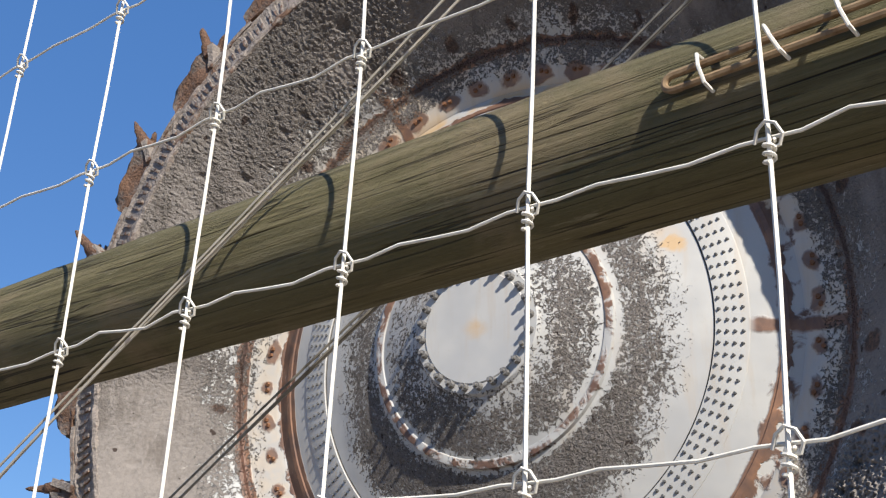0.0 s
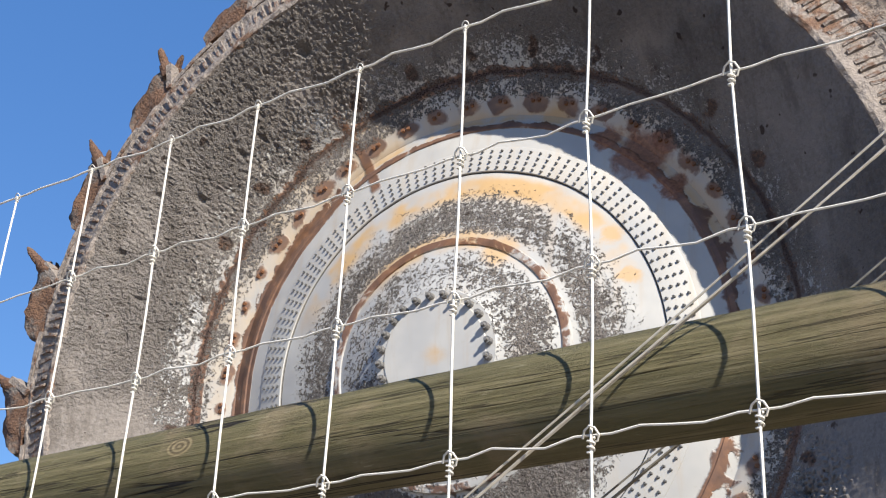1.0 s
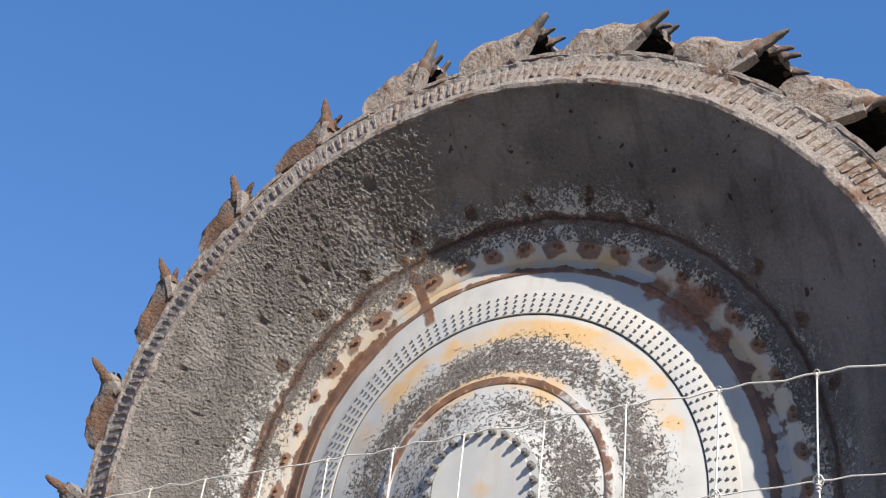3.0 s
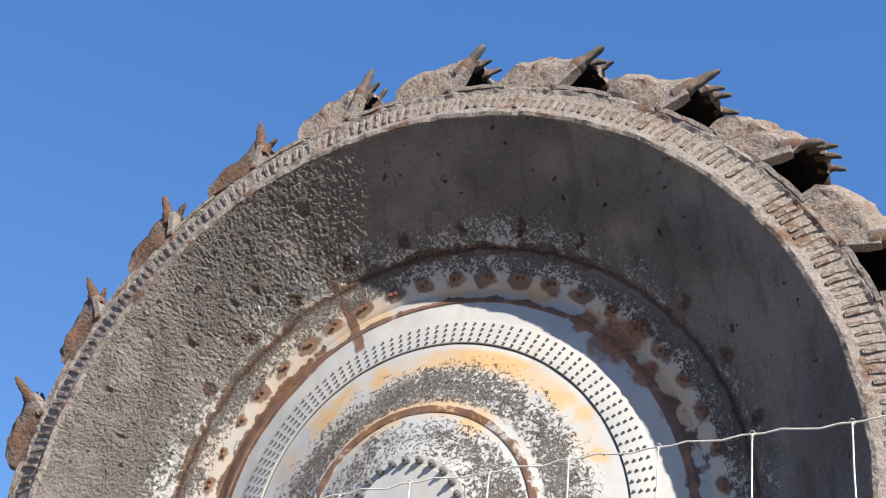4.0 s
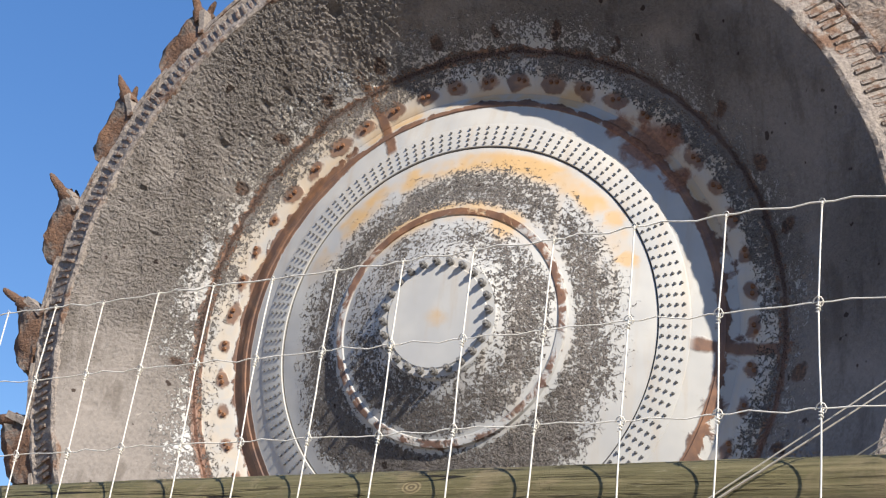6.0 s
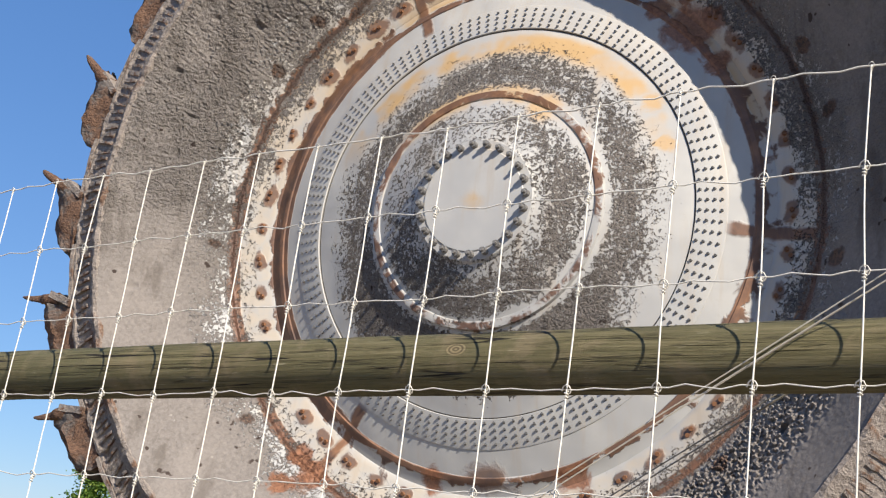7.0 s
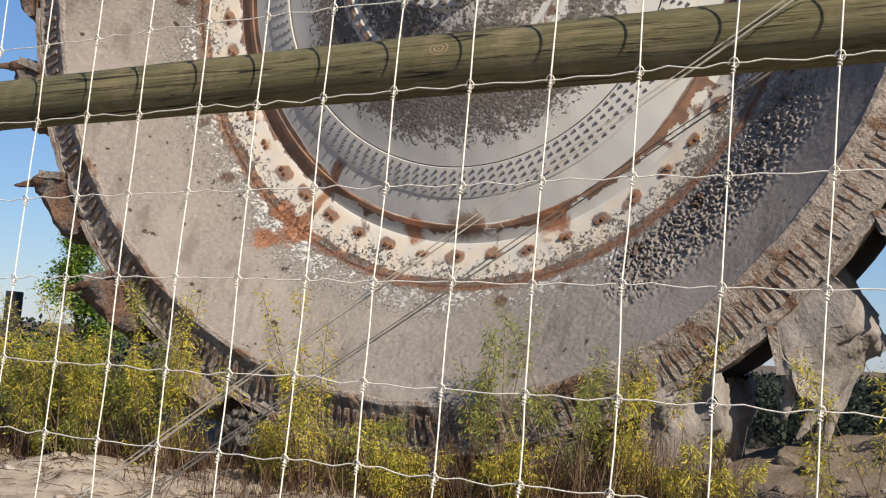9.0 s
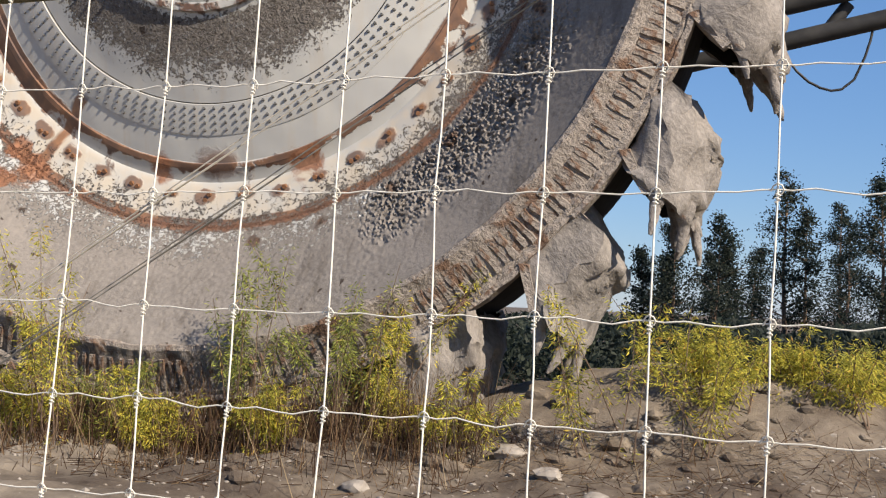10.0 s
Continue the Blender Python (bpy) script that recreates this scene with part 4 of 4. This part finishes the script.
# dry stalks
bm = bmesh.new()
for i in range(9500):
    along, off = rnd.uniform(-6.5, 3.4) if i % 9 else rnd.uniform(3.4, 7.0), -2.05 + rnd.gauss(0, 0.5)
    if along < -2.0:
        off = -1.15 + rnd.gauss(0, 0.3)
    elif i % 2:
        off = -1.45 + rnd.gauss(0, 0.25)
    if -2.1 < along < -1.1 and i % 4:
        continue
    p = WHEEL_C + RIGHT * along + AWAY * off
    base = Vector((p.x, p.y, ground_z(p.x, p.y) - 0.02))
    h = rnd.uniform(0.10, 0.75) * (0.8 if along < -2.0 else 1.0 if off > -2.4 else 0.5)
    tip = base + Vector((rnd.gauss(0, 1), rnd.gauss(0, 1), 0)) * h * (0.28 if i % 3 else 0.8) + Vector((0, 0, h * (1.0 if i % 3 else 0.35)))
    w = Vector((rnd.uniform(-1, 1), rnd.uniform(-1, 1), 0)).normalized() * 0.004
    bm.faces.new([bm.verts.new(q) for q in (base - w, base + w, tip + w * 0.3, tip - w * 0.3)])
tagged(part("dry_grass", bm, STRAW), "tangled brown dry stalks at the foot of the wheel", "grass", kind="stuff")


def tree(name, x, y, seed, height, spread, mat, label, group, leaves=3200, size=0.16, low=0.12):
    """A tapered trunk, limbs, and a crown of many loose leaves with gaps."""
    rnd = random.Random(seed)
    t = thing(name, pose(x, y, ground_z(x, y) - 0.1), label, "tree", group)
    wood, green = bmesh.new(), bmesh.new()
    top = Vector((rnd.gauss(0, 0.03) * height, rnd.gauss(0, 0.03) * height, height))
    mid = top * 0.5 + Vector((rnd.gauss(0, 0.02), rnd.gauss(0, 0.02), 0)) * height
    r0 = height * 0.016
    tube(wood, [(0, 0, 0), mid * 0.5, mid, (mid + top) * 0.5, top], [r0, r0 * 0.8, r0 * 0.55, r0 * 0.3, r0 * 0.08], 7)
    tips = []
    for k in range(26):
        f = low + (1 - low) * (k + rnd.random()) / 26
        p = mid * (f * 2) if f < 0.5 else mid.lerp(top, f * 2 - 1)
        a = rnd.uniform(0, math.tau)
        reach = spread * (1.05 - f) ** 0.7 * rnd.uniform(0.45, 1.0)
        q = p + Vector((math.cos(a), math.sin(a), rnd.uniform(0.1, 0.8))) * reach
        tube(wood, [p, p.lerp(q, 0.5) + Vector((0, 0, reach * 0.08)), q], [r0 * 0.3, r0 * 0.2, r0 * 0.06], 5, False)
        tips.append((p, q, reach))
    for k in range(leaves):
        p, q, reach = rnd.choice(tips)
        f = rnd.uniform(0.25, 1.05)
        c = p.lerp(q, f) + Vector((rnd.gauss(0, 1), rnd.gauss(0, 1), rnd.gauss(0, 0.8))) * (0.10 + 0.12 * reach)
        random.seed(seed * 31337 + k)
        leaf(green, c, Vector((rnd.gauss(0, 1), rnd.gauss(0, 1), rnd.gauss(0, 0.7))), size * rnd.uniform(0.6, 1.3), 0.28)
    part("trunk", wood, BARK, t)
    part("crown", green, mat, t)
    return t


tree("young_tree", -22.5, 19.0, 5, 4.4, 1.5, GREEN, "young bright green tree behind the bank", "", 15000, 0.085, 0.1)
tree("young_tree", -28.5, 18.5, 6, 3.0, 1.7, PURPLE, "dark reddish bush-like tree behind the bank", "", 3200, 0.15, 0.1)
for i in range(30):
    a = -14.0 + i * 0.95 + rnd.uniform(-0.7, 0.7)
    d = rnd.uniform(36, 52)
    x, y = 0.5 + d * math.sin(radians(a)), d * math.cos(radians(a))
    h = (7.8 if a > -3.4 else 6.2 if a > -8 else 4.6) * rnd.uniform(0.75, 1.05)
    tree("birch_tree", x, y, 40 + i, h, h * rnd.uniform(0.26, 0.36), SHADED_LEAVES, "dark slender tree in the shaded wood edge", "trees of the wood edge", 5600, 0.095, 0.06)
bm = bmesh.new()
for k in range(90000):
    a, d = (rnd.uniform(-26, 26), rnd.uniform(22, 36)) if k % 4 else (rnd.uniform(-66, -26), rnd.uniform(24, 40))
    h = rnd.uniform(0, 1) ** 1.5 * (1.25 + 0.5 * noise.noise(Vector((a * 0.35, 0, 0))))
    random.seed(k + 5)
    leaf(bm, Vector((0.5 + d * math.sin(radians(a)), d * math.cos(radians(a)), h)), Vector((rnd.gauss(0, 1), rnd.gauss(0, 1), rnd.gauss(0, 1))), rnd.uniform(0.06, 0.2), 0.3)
tagged(part("undergrowth", bm, SHADED_LEAVES), "dark shaded undergrowth along the wood edge", "undergrowth", kind="stuff")

# ---- machine behind the wheel ----
boom = thing("wheel_boom", WHEEL_M, "black steel boom that carries the wheel's axle", "boom")
bm = bmesh.new()
tube(bm, [(0, 0.55, 0), (0, 2.6, 0)], 0.55, 24)
part("axle", bm, BLACK_STEEL, boom, "thick black axle", True)
for a, c, r in (((0, 2.2, 0.3), (2.2, 1.85, -1.9), 0.2), ((2.0, 1.75, -2.12), (16, 1.3, 1.10), 0.095), ((2.0, 1.75, -1.72), (16, 1.3, 1.42), 0.10), ((6.1, 1.72, -1.2), (6.35, 1.72, -0.85), 0.07)):
    bm = bmesh.new()
    tube(bm, [a, c], r, 14)
    part("boom_pipe", bm, BLACK_STEEL, boom, "", True)
bm = bmesh.new()
tube(bm, [(5.70, 1.63, -1.30), (5.76, 1.63, -1.45), (5.85, 1.63, -1.57), (5.97, 1.63, -1.68), (6.09, 1.62, -1.745), (6.2, 1.62, -1.775), (6.3, 1.62, -1.76), (6.42, 1.61, -1.66), (6.52, 1.6, -1.43), (6.57, 1.6, -1.25), (6.6, 1.59, -1.08)], 0.014, 7)
part("hanging_cable", bm, BLACK_STEEL, boom, "slack black cable loop", True)

# ---- fallen stalks ----
bm = bmesh.new()
for k in range(900):
    along, off = rnd.uniform(-5, 8), -2.6 + rnd.gauss(0, 0.5)
    p = WHEEL_C + RIGHT * along + AWAY * off
    a, h = rnd.uniform(0, math.tau), rnd.uniform(0.05, 0.28)
    q = p + Vector((math.cos(a), math.sin(a), 0)) * h
    tube(bm, [(p.x, p.y, ground_z(p.x, p.y) + 0.008), (q.x, q.y, ground_z(q.x, q.y) + rnd.uniform(0.008, 0.06))], 0.0028, 4, False)
tagged(part("fallen_stalks", bm, STRAW), "fallen dry stalks strewn over the earth", "litter", kind="stuff")

# ---- clods ----
bm = bmesh.new()
for k in range(260):
    along, off = rnd.uniform(-8, 8), -1.1 + rnd.gauss(0, 0.75)
    p = WHEEL_C + RIGHT * along + AWAY * off
    rock(bm, (p.x, p.y, ground_z(p.x, p.y)), rnd.uniform(0.03, 0.13), k * 0.7, 0.6)
tagged(part("earth_clods", bm, EARTH), "loose dark clods of earth under the wheel", "earth", kind="stuff")

# soil lumps under the wheel; crevice shade is put into their colour
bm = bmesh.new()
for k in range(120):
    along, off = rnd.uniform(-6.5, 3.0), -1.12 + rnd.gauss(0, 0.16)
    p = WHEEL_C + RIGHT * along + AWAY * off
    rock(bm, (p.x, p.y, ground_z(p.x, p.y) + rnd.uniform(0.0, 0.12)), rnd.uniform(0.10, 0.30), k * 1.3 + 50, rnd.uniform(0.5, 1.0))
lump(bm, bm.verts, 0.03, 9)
tagged(part("undercut_bank", bm, SHADED_BANK, None, "", True), "dark soil lumps of the undercut earth bank, crevice shade in their colour", "earth", kind="stuff")

# ---- small things on the ground ----
post = bmesh.new()
box(post, (-0.075, -0.075, -0.3), (0.075, 0.075, 1.72))
bmesh.ops.bevel(post, geom=list(post.edges), offset=0.012, segments=1)
lump(post, post.verts, 0.006, 3)
place(tagged(part("old_post", post, BLACK_STEEL), "dark square post standing on the bank", "post"), pose(-12.57, 8.9, ground_z(-12.57, 8.9), 0, 2, 20))
cutter = thing("toothed_cutter", pose(-8.13, 8.3, 0.48, 0, 0, 10) @ Matrix.Scale(1.2, 4), "grey knobbed steel cutter lying on the earth", "cutter head")
bm = bmesh.new()
rock(bm, (0, 0, 0), 0.16, 2.0, 0.8)
part("cutter_body", bm, CUTTER, cutter, "", True)
for k in range(9):
    a = radians(-20 + k * 27)
    bm = bmesh.new()
    rock(bm, (0.17 * math.cos(a), -0.05 + 0.03 * (k % 2), 0.02 + 0.15 * math.sin(a)), 0.042, k * 1.7, 1.0)
    part("knob", bm, CUTTER, cutter, "", True)
for k in range(5):
    a = radians(20 + k * 35)
    bm = bmesh.new()
    rock(bm, (0.09 * math.cos(a), -0.13, 0.02 + 0.08 * math.sin(a)), 0.036, k * 2.9, 1.0)
    part("knob", bm, CUTTER, cutter, "", True)

# ---- stones ----
for k, (x, y, s) in enumerate(((-2.4, 8.0, 0.12), (-1.9, 7.5, 0.10), (-0.9, 7.7, 0.12), (-2.9, 8.5, 0.14), (-3.7, 7.3, 0.12), (-0.3, 8.4, 0.15), (-9.4, 6.5, 0.07), (-8.1, 6.0, 0.06))):
    bm = bmesh.new()
    rock(bm, (0, 0, s * 0.15), s, k * 3.3, 0.5)
    place(tagged(part("stone", bm, STONE, None, "", True), "pale weathered stone half sunk in the earth", "stone", "stones"), pose(x, y, ground_z(x, y)))
bm = bmesh.new()
for k in range(2200):
    along, off = rnd.uniform(-8, 9), -1.0 - abs(rnd.gauss(0, 2.0))
    p = WHEEL_C + RIGHT * along + AWAY * off
    s = rnd.uniform(0.006, 0.026) * (1.6 if rnd.random() < 0.08 else 1.0)
    v = bmesh.ops.create_icosphere(bm, subdivisions=1, radius=s)["verts"]
    for q in v:
        q.co = Vector((q.co.x, q.co.y, q.co.z * 0.6)) * rnd.uniform(0.7, 1.3) + Vector((p.x, p.y, ground_z(p.x, p.y)))
tagged(part("gravel", bm, STONE), "scattered pale grit and pebbles on the earth", "gravel", kind="stuff")
